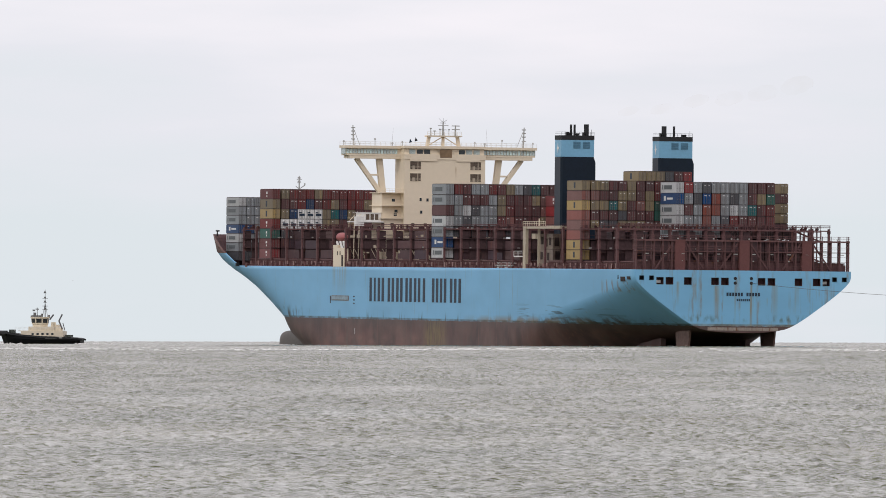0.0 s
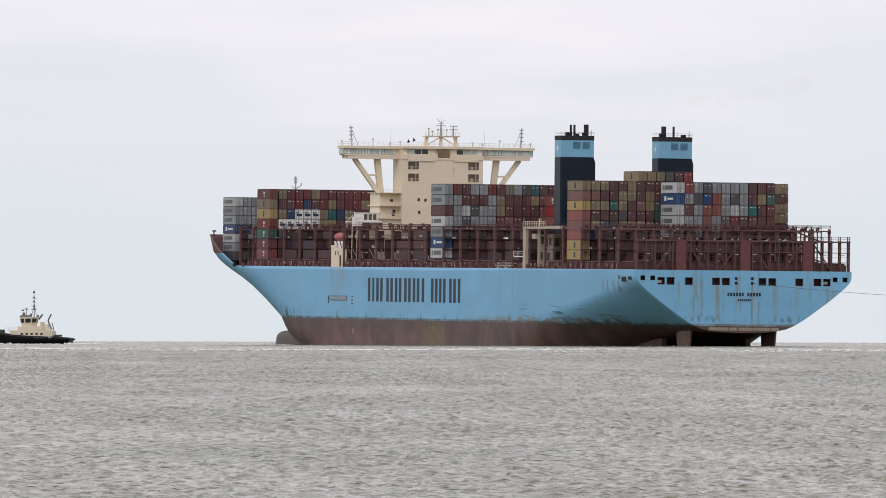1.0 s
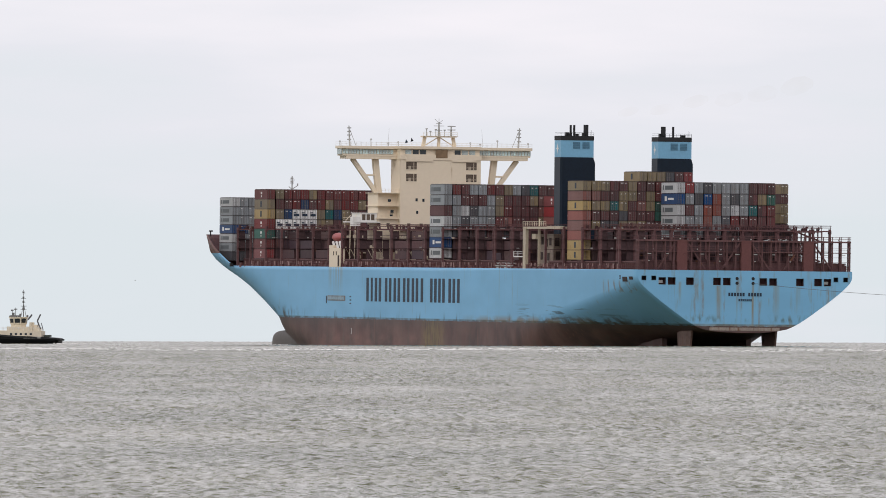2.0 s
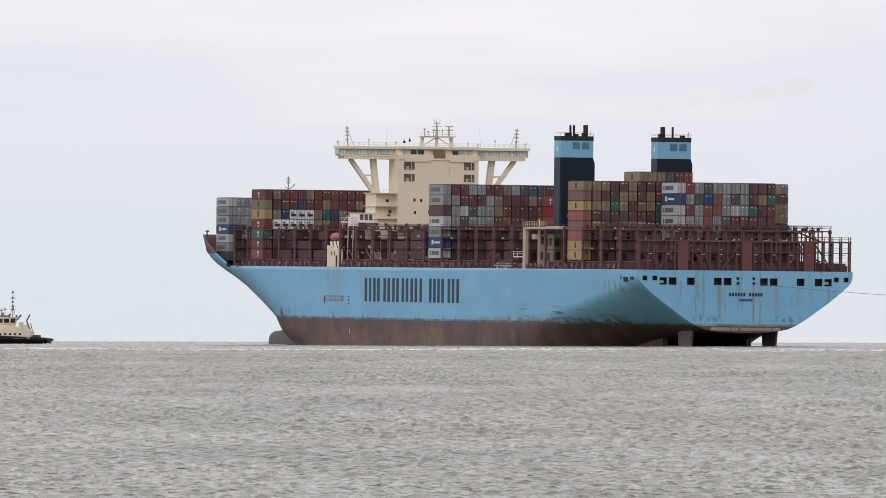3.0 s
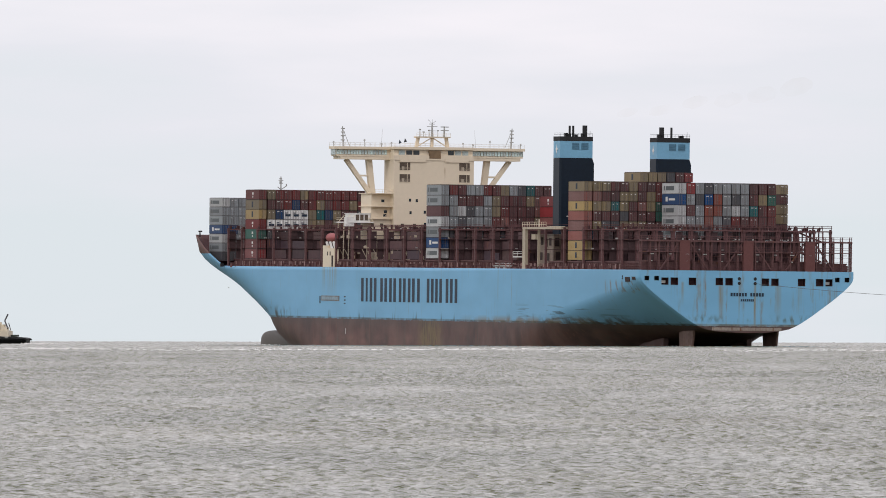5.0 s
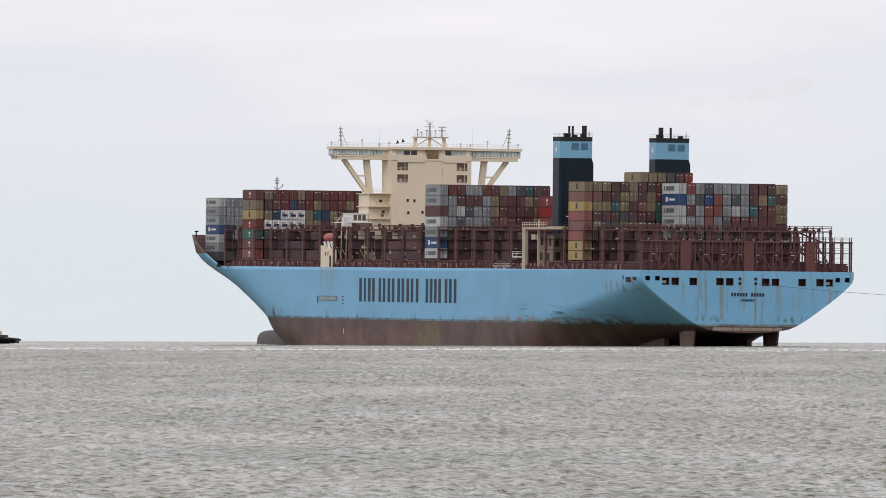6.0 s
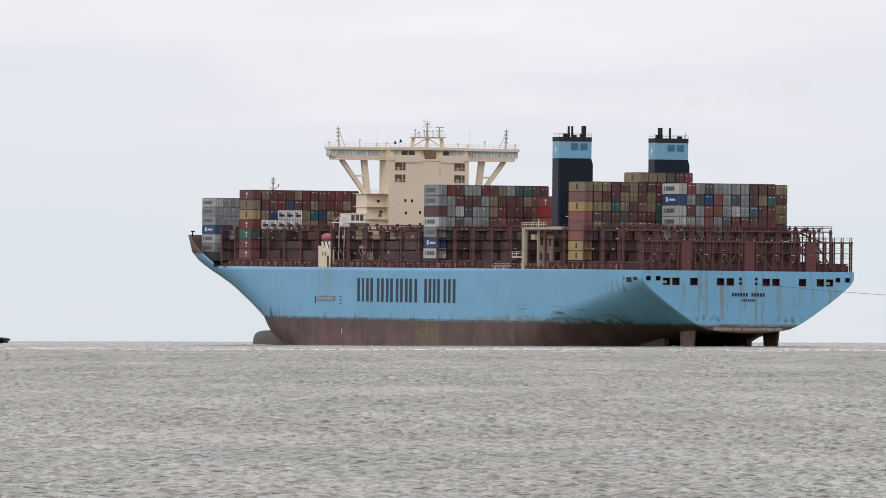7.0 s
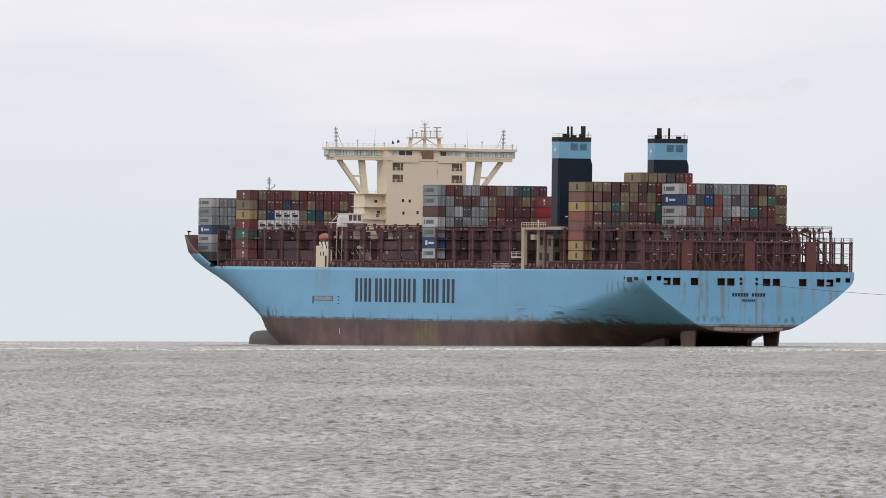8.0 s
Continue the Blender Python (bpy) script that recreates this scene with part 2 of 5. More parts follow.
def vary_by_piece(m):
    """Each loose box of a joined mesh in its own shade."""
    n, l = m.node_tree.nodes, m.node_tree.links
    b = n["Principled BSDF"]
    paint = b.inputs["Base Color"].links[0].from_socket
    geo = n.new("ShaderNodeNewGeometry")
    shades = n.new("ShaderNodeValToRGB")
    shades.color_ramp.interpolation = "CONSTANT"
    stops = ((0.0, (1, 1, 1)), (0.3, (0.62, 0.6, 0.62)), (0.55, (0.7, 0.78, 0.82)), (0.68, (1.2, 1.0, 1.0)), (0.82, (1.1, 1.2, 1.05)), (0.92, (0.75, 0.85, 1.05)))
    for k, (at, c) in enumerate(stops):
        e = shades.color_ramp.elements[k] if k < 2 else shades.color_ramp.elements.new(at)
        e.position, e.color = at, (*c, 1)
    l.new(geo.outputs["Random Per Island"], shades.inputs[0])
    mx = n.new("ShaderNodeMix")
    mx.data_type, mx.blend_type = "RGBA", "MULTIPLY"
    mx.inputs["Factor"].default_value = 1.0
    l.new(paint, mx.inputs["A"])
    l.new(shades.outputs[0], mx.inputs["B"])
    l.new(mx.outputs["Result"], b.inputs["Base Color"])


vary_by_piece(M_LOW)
M_MARK = mat("white_marking", (0.68, 0.68, 0.66), 0.6, vary=0.1)
# near-black tone standing in for shade in the gaps between containers
M_GAP = mat("container_gap_shade", (0.05, 0.035, 0.033), 0.7, vary=0.3)
M_FOAM = mat("sea_foam", (0.75, 0.74, 0.72), 0.9, vary=0.2, scale=3.0)


def sea_material(name, bump):
    m = bpy.data.materials.new(name)
    m.use_nodes = True
    n, l = m.node_tree.nodes, m.node_tree.links
    b = n["Principled BSDF"]
    b.inputs["Roughness"].default_value, b.inputs["IOR"].default_value = 0.18, 1.33
    b.inputs["Specular IOR Level"].default_value = 0.33
    co = n.new("ShaderNodeTexCoord")
    mp = n.new("ShaderNodeMapping")
    mp.inputs["Scale"].default_value = (1, 0.35, 1)
    l.new(co.outputs["Object"], mp.inputs[0])
    silt = n.new("ShaderNodeTexNoise")
    silt.inputs["Scale"].default_value, silt.inputs["Detail"].default_value = 0.06, 5
    l.new(mp.outputs[0], silt.inputs["Vector"])
    r = n.new("ShaderNodeValToRGB")
    r.color_ramp.elements[0].position, r.color_ramp.elements[0].color = 0.35, (0.090, 0.104, 0.046, 1)
    r.color_ramp.elements[1].position, r.color_ramp.elements[1].color = 0.65, (0.132, 0.134, 0.062, 1)
    l.new(silt.outputs["Fac"], r.inputs[0])
    l.new(r.outputs[0], b.inputs["Base Color"])
    rip = n.new("ShaderNodeTexNoise")
    rip.inputs["Scale"].default_value, rip.inputs["Detail"].default_value = 3.0, 6
    mp2 = n.new("ShaderNodeMapping")
    mp2.inputs["Scale"].default_value = (1, 0.6, 1)
    l.new(co.outputs["Object"], mp2.inputs[0])
    l.new(mp2.outputs[0], rip.inputs["Vector"])
    bp = n.new("ShaderNodeBump")
    bp.inputs["Distance"].default_value = 1.6
    l.new(rip.outputs["Fac"], bp.inputs["Height"])
    # ruffled streaks between smoother water, stretched in depth to fit the camera's low view
    mp3 = n.new("ShaderNodeMapping")
    mp3.inputs["Scale"].default_value = (1, 0.1, 1)
    l.new(co.outputs["Object"], mp3.inputs[0])
    gust = n.new("ShaderNodeTexNoise")
    gust.inputs["Scale"].default_value, gust.inputs["Detail"].default_value, gust.inputs["Roughness"].default_value = 2.6, 7, 0.75
    l.new(mp3.outputs[0], gust.inputs["Vector"])
    ruffle = n.new("ShaderNodeMapRange")
    for s, v in (("From Min", 0.42), ("From Max", 0.58), ("To Min", bump * 0.1), ("To Max", min(1.0, bump * 2.4))):
        ruffle.inputs[s].default_value = v
    # broad cat's-paws of wind; far ripples flattened to brighten the strip the camera sees
    mp4 = n.new("ShaderNodeMapping")
    mp4.inputs["Scale"].default_value = (1, 0.12, 1)
    l.new(co.outputs["Object"], mp4.inputs[0])
    paws = n.new("ShaderNodeTexNoise")
    paws.inputs["Scale"].default_value, paws.inputs["Detail"].default_value = 0.12, 3
    l.new(mp4.outputs[0], paws.inputs["Vector"])
    lean = n.new("ShaderNodeMath")
    lean.operation, lean.inputs[1].default_value, lean.inputs[2].default_value = "MULTIPLY_ADD", 0.36, -0.18
    l.new(paws.outputs["Fac"], lean.inputs[0])
    wind = n.new("ShaderNodeMath")
    wind.operation = "ADD"
    l.new(gust.outputs["Fac"], wind.inputs[0])
    l.new(lean.outputs[0], wind.inputs[1])
    l.new(wind.outputs[0], ruffle.inputs["Value"])
    where = n.new("ShaderNodeSeparateXYZ")
    l.new(co.outputs["Object"], where.inputs[0])
    far_fade = n.new("ShaderNodeMapRange")
    for s, v in (("From Min", 1900), ("From Max", 2300), ("To Min", 1.0), ("To Max", 0.3)):
        far_fade.inputs[s].default_value = v
    l.new(where.outputs[1], far_fade.inputs["Value"])
    stir = n.new("ShaderNodeMath")
    stir.operation = "MULTIPLY"
    l.new(ruffle.outputs[0], stir.inputs[0])
    l.new(far_fade.outputs[0], stir.inputs[1])
    l.new(stir.outputs[0], bp.inputs["Strength"])
    l.new(bp.outputs[0], b.inputs["Normal"])
    return m


M_SEA = sea_material("silty_sea_water", 0.85)
M_LEE = sea_material("sheltered_silty_water", 0.25)


# ---- mesh helpers ----
def box(bm, x0, x1, y0, y1, z0, z1):
    v = [bm.verts.new((x, y, z)) for x in (x0, x1) for y in (y0, y1) for z in (z0, z1)]
    for f in ((0, 1, 3, 2), (4, 6, 7, 5), (0, 4, 5, 1), (2, 3, 7, 6), (0, 2, 6, 4), (1, 5, 7, 3)):
        bm.faces.new([v[i] for i in f])
    return v


def beam(bm, a, c, w, d=None):
    """A square bar from a to c."""
    a, c = Vector(a), Vector(c)
    d = d or w
    q = (c - a).to_track_quat("Z", "X")
    vs = []
    for e in (a, c):
        for sx, sy in ((-1, -1), (1, -1), (1, 1), (-1, 1)):
            vs.append(bm.verts.new(e + q @ Vector((sx * w / 2, sy * d / 2, 0))))
    for i in range(4):
        bm.faces.new((vs[i], vs[(i + 1) % 4], vs[4 + (i + 1) % 4], vs[4 + i]))
    bm.faces.new(vs[3::-1])
    bm.faces.new(vs[4:])


def tube(bm, a, c, r, r2=None, n=10):
    a, c = Vector(a), Vector(c)
    r2 = r if r2 is None else r2
    q = (c - a).to_track_quat("Z", "X")
    rings = [[bm.verts.new(e + q @ Vector((k * math.cos(2 * math.pi * i / n), k * math.sin(2 * math.pi * i / n), 0))) for i in range(n)]
             for e, k in ((a, r), (c, r2))]
    for i in range(n):
        bm.faces.new((rings[0][i], rings[0][(i + 1) % n], rings[1][(i + 1) % n], rings[1][i]))
    bm.faces.new(rings[0][::-1])
    bm.faces.new(rings[1])


def mesh_of(name, bm, material, smooth=False):
    bmesh.ops.recalc_face_normals(bm, faces=bm.faces)
    me = bpy.data.meshes.new(name)
    bm.to_mesh(me)
    bm.free()
    me.materials.append(material)
    if smooth:
        me.shade_smooth()
    return me


def part(name, bm, material, parent, label="", smooth=False):
    """ONE mesh object under a thing or a part; bm may be a ready mesh."""
    me = mesh_of(name, bm, material, smooth) if isinstance(bm, bmesh.types.BMesh) else bm
    ob = new(name, me)
    ob.parent = parent
    return tagged(ob, label)


def boxes(*bs):
    bm = bmesh.new()
    for c in bs:
        box(bm, *c)
    return bm


def placed(name, me, parent, x, y, z, label=""):
    ob = new(name, me)
    ob.parent = parent
    ob.location = (x, y, z)
    return tagged(ob, label)


# ---- the sea ----
def wave_height(x, y):
    """Short, steep wind chop; waves grow longer and higher with distance to fit the camera's view."""
    rs = np.random.RandomState(7)
    h = np.zeros_like(x)
    own = np.log(np.minimum(0.15 * (y / 200.0) ** 0.55, 0.6))
    for k in range(60):
        lam = 0.10 * (4.0 / 0.10) ** (k / 59)
        ang = rs.normal(0, 0.30)
        kx, ky = 2 * math.pi / lam * math.sin(ang), 2 * math.pi / lam * math.cos(ang)
        weight = np.exp(-((math.log(lam) - own) / 0.68) ** 2)
        h += weight * 0.049 * lam * np.sin(kx * x + ky * y + rs.uniform(0, 6.28))
    gust = 0.95 + 0.2 * np.sin(x * 0.11 + 2 * np.sin(y * 0.013)) * np.sin(y * 0.031 + 1.3 * np.sin(x * 0.07))
    return h * gust


def make_sea():
    rows, cols = 2600, 480
    # spacing grows with the waves themselves
    dist = (np.linspace(170 ** 0.45, 4960 ** 0.45, rows)) ** (1 / 0.45)
    side = np.linspace(-1, 1, cols) * math.tan(radians(2.52))
    y, t = np.meshgrid(dist, side, indexing="ij")
    x = y * t - 0.8
    z = wave_height(x, y)
    co = np.stack([x, y, z], -1).reshape(-1, 3).astype(np.float32)
    i = (np.arange(rows - 1)[:, None] * cols + np.arange(cols - 1)[None, :]).ravel()
    quads = np.stack([i, i + 1, i + cols + 1, i + cols], -1).astype(np.int32)
    me = bpy.data.meshes.new("wave_field")
    me.vertices.add(len(co))
    me.vertices.foreach_set("co", co.ravel())
    me.loops.add(quads.size)
    me.loops.foreach_set("vertex_index", quads.ravel())
    me.polygons.add(len(quads))
    me.polygons.foreach_set("loop_start", np.arange(0, quads.size, 4, dtype=np.int32))
    me.update(calc_edges=True)
    me.shade_smooth()
    me.materials.append(M_SEA)
    waves = tagged(new("waves", me), "choppy grey-brown silty sea waves", "waves", kind="stuff")
    bm = bmesh.new()
    bmesh.ops.create_circle(bm, cap_ends=True, radius=4950, segments=96)
    water = new("water", mesh_of("water", bm, M_LEE))
    water.location = (0, 0, -0.9)
    tagged(water, "wide grey-brown estuary water under overcast sky", "sea", kind="structure")
    return waves


WAVES = make_sea()

# ---- the container ship: local x forward from the transom, y to port, z up from the stern waterline ----
LOA, DECK = 402.0, 20.0
ship = tagged(new("container_ship"), "huge light blue container ship, part loaded, rusty, under way", "ship")

MID = [(0, -15), (27, -15), (29.2, -13), (29.5, -9), (29.5, 20)]
STERN = [  # x, then bottom centre z, chine (y, z), lower bilge (y, z), knuckle (y, z)
    (0, 3.9, (11.6, 4.9), (21.3, 10.7), (28.7, 16.7)),
    (14, 3.4, (12.2, 4.0), (21.4, 8.9), (29.1, 15.5)),
    (28, 1.9, (11.5, 2.2), (22.4, 6.0), (29.2, 13.7)),
    (36, 1.0, (11.0, 1.0), (21.5, 5.2), (29.3, 12.6)),
    (45, -1.6, (11.8, -1.8), (22.6, 4.2), (29.3, 11.4)),
    (65, -7.0, (14.5, -7.0), (24.8, 1.8), (29.4, 9.2)),
    (90, -12.0, (22.0, -12.0), (27.6, -3.5), (29.5, 6.0)),
    (120, -15, (25.5, -15), (29.0, -12.0), (29.5, 0.0)),
    (160, -15, (27, -15), (29.2, -13), (29.5, -9))]
SPLIT = (4, 6, 7, 16)


def smooth_line(pts, splits, ease=0.0):
    """A soft curve through the corner points of a section, evenly split; ease keeps it from swelling past its sides."""
    out = []
    for i, n in enumerate(splits):
        p0, p1, p2, p3 = (Vector(pts[min(max(j, 0), len(pts) - 1)]) for j in (i - 1, i, i + 1, i + 2))
        for k in range(n):
            u = k / n
            m1, m2 = (p2 - p0) * 0.46, (p3 - p1) * 0.46
            if i >= 2:
                for m, step in ((m1, min(p1[0] - p0[0], p2[0] - p1[0])), (m2, min(p2[0] - p1[0], p3[0] - p2[0]))):
                    m[0] += (min(m[0], 2.0 * max(step, 0.0)) - m[0]) * ease
            h00, h10, h01, h11 = 2 * u**3 - 3 * u**2 + 1, u**3 - 2 * u**2 + u, -2 * u**3 + 3 * u**2, u**3 - u**2
            out.append(p1 * h00 + m1 * h10 + p2 * h01 + m2 * h11)
    out.append(Vector(pts[-1]))
    return [(min(max(p[0], 0.0), 29.5), p[1]) for p in out]


def stern_section(x):
    for a, c in zip(STERN, STERN[1:]):
        if a[0] <= x <= c[0]:
            u = (x - a[0]) / (c[0] - a[0])
            mixp = lambda p, q: (p[0] + (q[0] - p[0]) * u, p[1] + (q[1] - p[1]) * u)
            pts = [(0, a[1] + (c[1] - a[1]) * u), mixp(a[2], c[2]), mixp(a[3], c[3]), mixp(a[4], c[4]), (29.5, DECK)]
            return smooth_line(pts, SPLIT, min(x / 21, 1.0))
    return smooth_line(MID, SPLIT)


def stem_x(z):
    for (z0, x0), (z1, x1) in zip(((-15, 374), (-3, 375.5), (0.8, 388), (1.6, 390.6), (5.6, 391.2), (14, 395.5), (22, 398), (29, LOA)),
                                  ((-3, 375.5), (0.8, 388), (1.6, 390.6), (5.6, 391.2), (14, 395.5), (22, 398), (29, LOA), (40, LOA))):
        if z <= z1:
            return x0 + (x1 - x0) * max(0, (z - z0)) / (z1 - z0)
    return LOA


# fullness of the bow waterlines: fine below, very full at the rail
FLARE_Z = (-3, 1, 5.6, 9, 12, 15, 18, 20, 22, 24, 29)
FLARE_P = (1.36, 1.85, 2.15, 1.83, 1.40, 1.02, 0.53, 0.345, 0.235, 0.19, 0.21)


def breadth(x, z):
    w = min(max((z + 3) / 32, 0), 1)
    length, n = 120 - 58 * w, 2 + w
    power = float(np.interp(z, FLARE_Z, FLARE_P))
    q = min(max((stem_x(z) - x) / length, 0), 1)
    return 29.5 * (1 - (1 - q) ** n) ** power


def bulwark_top(x):
    u = min(max((x - 357) / 28, 0), 1)
    return DECK + 9.0 * (0.8 * u + 0.2 * u * u)


def hull_rows():
    rows = []
    for x in [0, 3, 7, 14, 21, 28, 36, 45, 55, 65, 77, 90, 105, 120, 140, 160, 200, 245, 270]:
        rows.append([(x, y, z) for y, z in stern_section(x)])
    mid = smooth_line(MID, SPLIT)
    rs = [0.0, 0.08, 0.16, 0.24, 0.32, 0.40, 0.48, 0.55, 0.61, 0.67, 0.72, 0.77, 0.815, 0.855, 0.89, 0.92, 0.945, 0.965, 0.982, 0.994, 1.0]
    for r in rs:
        top = bulwark_top(284 + (LOA - 284) * r)
        row = []
        for y, z in mid:
            zz = -15 + (z + 15) * (top + 15) / 35
            x = 284 + (stem_x(zz) - 284) * r
            row.append((x, y / 29.5 * breadth(x, zz), zz))
        rows.append(row)
    return rows


def make_hull():
    rows = hull_rows()
    bm = bmesh.new()
    for sign in (1, -1):
        grid = [[bm.verts.new((x, sign * y, z)) for x, y, z in row] for row in rows]
        for a, c in zip(grid, grid[1:]):
            for i in range(len(a) - 1):
                bm.faces.new((a[i], a[i + 1], c[i + 1], c[i]))
    bmesh.ops.remove_doubles(bm, verts=bm.verts, dist=0.002)
    hull = part("hull", bm, M_HULL, ship, "light blue hull over dull red bottom paint, rust streaked", True)
    mod = hull.modifiers.new("plate", "SOLIDIFY")
    mod.thickness, mod.offset = 0.18, -1
    hull.data.materials.append(M_BROWN2)
    mod.material_offset = 1
    # decks
    bm = bmesh.new()
    xs = [0.1 + i * 8 for i in range(36)] + [288 + i * 6 for i in range(18)]
    prev = None
    for x in xs:
        w = (29.3 if x < 284 else breadth(x, DECK) - 0.15 - max(0, x - 320) * 0.03)
        z = DECK - 0.3
        cur = [bm.verts.new((x, w, z)), bm.verts.new((x, -w, z)), bm.verts.new((x, -w, z - 0.3)), bm.verts.new((x, w, z - 0.3))]
        if prev:
            for i in range(4):
                bm.faces.new((prev[i], prev[(i + 1) % 4], cur[(i + 1) % 4], cur[i]))
        prev = cur
    part("main_deck", bm, M_DECK, ship, "dark red-brown steel deck")
    return rows


ROWS = make_hull()
WIN = [(27.7, 17.9, 1.3, 1.15), (25.0, 17.9, 1.3, 1.15), (22.7, 17.15, 2.0, 1.85), (20.1, 17.15, 2.1, 1.9), (15.1, 17.15, 2.1, 1.9),
       (7.7, 17.15, 2.1, 1.9), (5.0, 17.15, 2.1, 1.9)]
WIN = WIN + [(-y, z, w, h) for y, z, w, h in WIN]


def make_transom():
    """Flat stern plate with the mooring deck's openings cut through it."""
    bm = bmesh.new()
    sec = stern_section(0)
    low = [p for p in sec if p[1] < 15.9]
    half_at = lambda z: float(np.interp(z, [p[1] for p in sec], [p[0] for p in sec])) - .02
    # below the openings
    ring = [(y, z) for y, z in low] + [(half_at(16.0), 16.0)]
    cols = [(bm.verts.new((0, y, z)), bm.verts.new((0, -y, z))) for y, z in ring]
    for a, c in zip(cols, cols[1:]):
        if (a[0].co - a[1].co).length < 0.01:
            bm.faces.new((a[0], c[0], c[1]))
        else:
            bm.faces.new((a[0], c[0], c[1], a[1]))
    # band of openings, cell by cell
    ys = sorted({-29.35, 29.35, *[y + s * w / 2 for y, z, w, h in WIN for s in (-1, 1)]})
    zs = [16.0, 16.2, 16.7, 17.325, 18.1, 18.475, 20.0]
    for y0, y1 in zip(ys, ys[1:]):
        for z0, z1 in zip(zs, zs[1:]):
            cy, cz = (y0 + y1) / 2, (z0 + z1) / 2
            if any(abs(cy - y) < w / 2 and abs(cz - z) < h / 2 for y, z, w, h in WIN):
                continue
            quad = []
            for q, z in ((y0, z0), (y1, z0), (y1, z1), (y0, z1)):
                lim = half_at(z)
                quad.append(bm.verts.new((0, max(min(q, lim), -lim), z)))
            bm.faces.new(quad)
    transom = part("transom", bm, M_STERN, ship, "flat blue stern plate with mooring openings")
    m = transom.modifiers.new("plate", "SOLIDIFY")
    m.thickness, m.offset = 0.16, 0
    for i, (y, z, w, h) in enumerate(WIN):
        b = boxes((0.15, 1.8, y - w / 2 - .05, y + w / 2 + .05, z - h / 2 - .1, z - h / 2), (0.15, 1.8, y - w / 2 - .05, y + w / 2 + .05, z + h / 2, z + h / 2 + .1),
                  (0.15, 1.8, y - w / 2 - .1, y - w / 2, z - h / 2, z + h / 2), (0.15, 1.8, y + w / 2, y + w / 2 + .1, z - h / 2, z + h / 2),
                  (1.7, 1.8, y - w / 2, y + w / 2, z - h / 2, z + h / 2))
        o = part("mooring_opening", b, M_BROWN2 if h > 1.5 else M_BLACK, transom, "dark recessed mooring opening")
        fr = bmesh.new()
        for c in ((-.06, .02, y - w / 2 - .12, y + w / 2 + .12, z - h / 2 - .12, z - h / 2), (-.06, .02, y - w / 2 - .12, y + w / 2 + .12, z + h / 2, z + h / 2 + .12),
                  (-.06, .02, y - w / 2 - .12, y - w / 2, z - h / 2, z + h / 2), (-.06, .02, y + w / 2, y + w / 2 + .12, z - h / 2, z + h / 2)):
            box(fr, *[v - 0.06 if k < 2 else v for k, v in enumerate(c)])
        part("opening_frame", fr, M_SKYBLUE, transom)
        # a white block stands for the light showing inside these openings
        if abs(abs(y) - 22.7) < 0.1:
            part("light_patch", boxes((1.2, 1.5, y - .6, y + .6, z - .5, z + .2)), M_WHITE, transom, "white block for the light seen inside the opening")
    for y in (2.2, -2.2):
        for z in (17.95, 16.75):
            bm = bmesh.new()
            tube(bm, (-0.14, y, z), (0.0, y, z), 0.43, n=16)
            part("fairlead", bm, M_BLACK, transom, "black round fairlead")
    # name and home port: plain bars
    for k in range(12):
        if k == 6:
            continue
        y = 4.28 - k * 0.78
        part("name_bar", boxes((-0.13, -0.09, y - .28, y + .28, 13.4, 14.3)), M_LETTER, transom, "plain dark bar of a painted name")
    for k in range(7):
        y = 1.56 - k * 0.54
        part("port_bar", boxes((-0.13, -0.09, y - .19, y + .19, 12.1, 12.7)), M_LETTER, transom, "plain dark bar of a painted name")
    part("stern_fender", boxes((-0.14, -0.0, -9.6, 9.6, 4.5, 5.3)), mat("worn_primer", (0.27, 0.23, 0.20), 0.7, vary=0.25, rust=0.8), transom,
         "worn pale strip along the foot of the stern")


make_transom()


def make_underwater():
    bm = bmesh.new()
    bmesh.ops.create_uvsphere(bm, u_segments=28, v_segments=18, radius=1)
    for v in bm.verts:
        px, py, pz = (math.copysign(abs(c) ** 0.52, c) for c in v.co)
        v.co = Vector((385 + px * (20 if px < 0 else 13.2), py * 3.6, -3.2 + pz * 4.7))
    part("bulbous_bow", bm, M_BULB, ship, "grey weathered bulbous bow breaking the surface", True)
    for s in (1, -1):
        bm = bmesh.new()
        prof = [(7.6, 0.25), (10, 0.7), (14, 1.1), (17, 0.9), (18.4, 0.15)]
        rings = []
        for z in (-9, 0.3, 4.6):
            k = 1 if z > 1 else 0.80
            rings.append([bm.verts.new((13 + (x - 13) * k, s * 11.6 + q * w, z)) for q in (1, -1) for x, w in (prof if q == 1 else prof[::-1])])
        for a, c in zip(rings, rings[1:]):
            for i in range(len(a)):
                bm.faces.new((a[i], a[(i + 1) % len(a)], c[(i + 1) % len(c)], c[i]))
        bm.faces.new(rings[0])
        bm.faces.new(rings[-1])
        part("rudder", bm, M_RUD, ship, "large worn red-brown rudder half out of the water")
        bm = bmesh.new()
        rings = []
        for x, w, z in ((29, 0.7, 2.6), (36, 2.0, 1.2), (48, 3.6, 0), (75, 6, -4)):
            rings.append([bm.verts.new((x, s * 11.6 + a * w, zz)) for a, zz in ((-1, z), (1, z), (0.7, -13), (-0.7, -13))])
        for a, c in zip(rings, rings[1:]):
            for i in range(4):
                bm.faces.new((a[i], a[(i + 1) % 4], c[(i + 1) % 4], c[i]))
        bm.faces.new(rings[0])
        bm.faces.new(rings[-1])
        part("skeg", bm, M_HULL, ship, "dark bottom-painted skeg")


make_underwater()


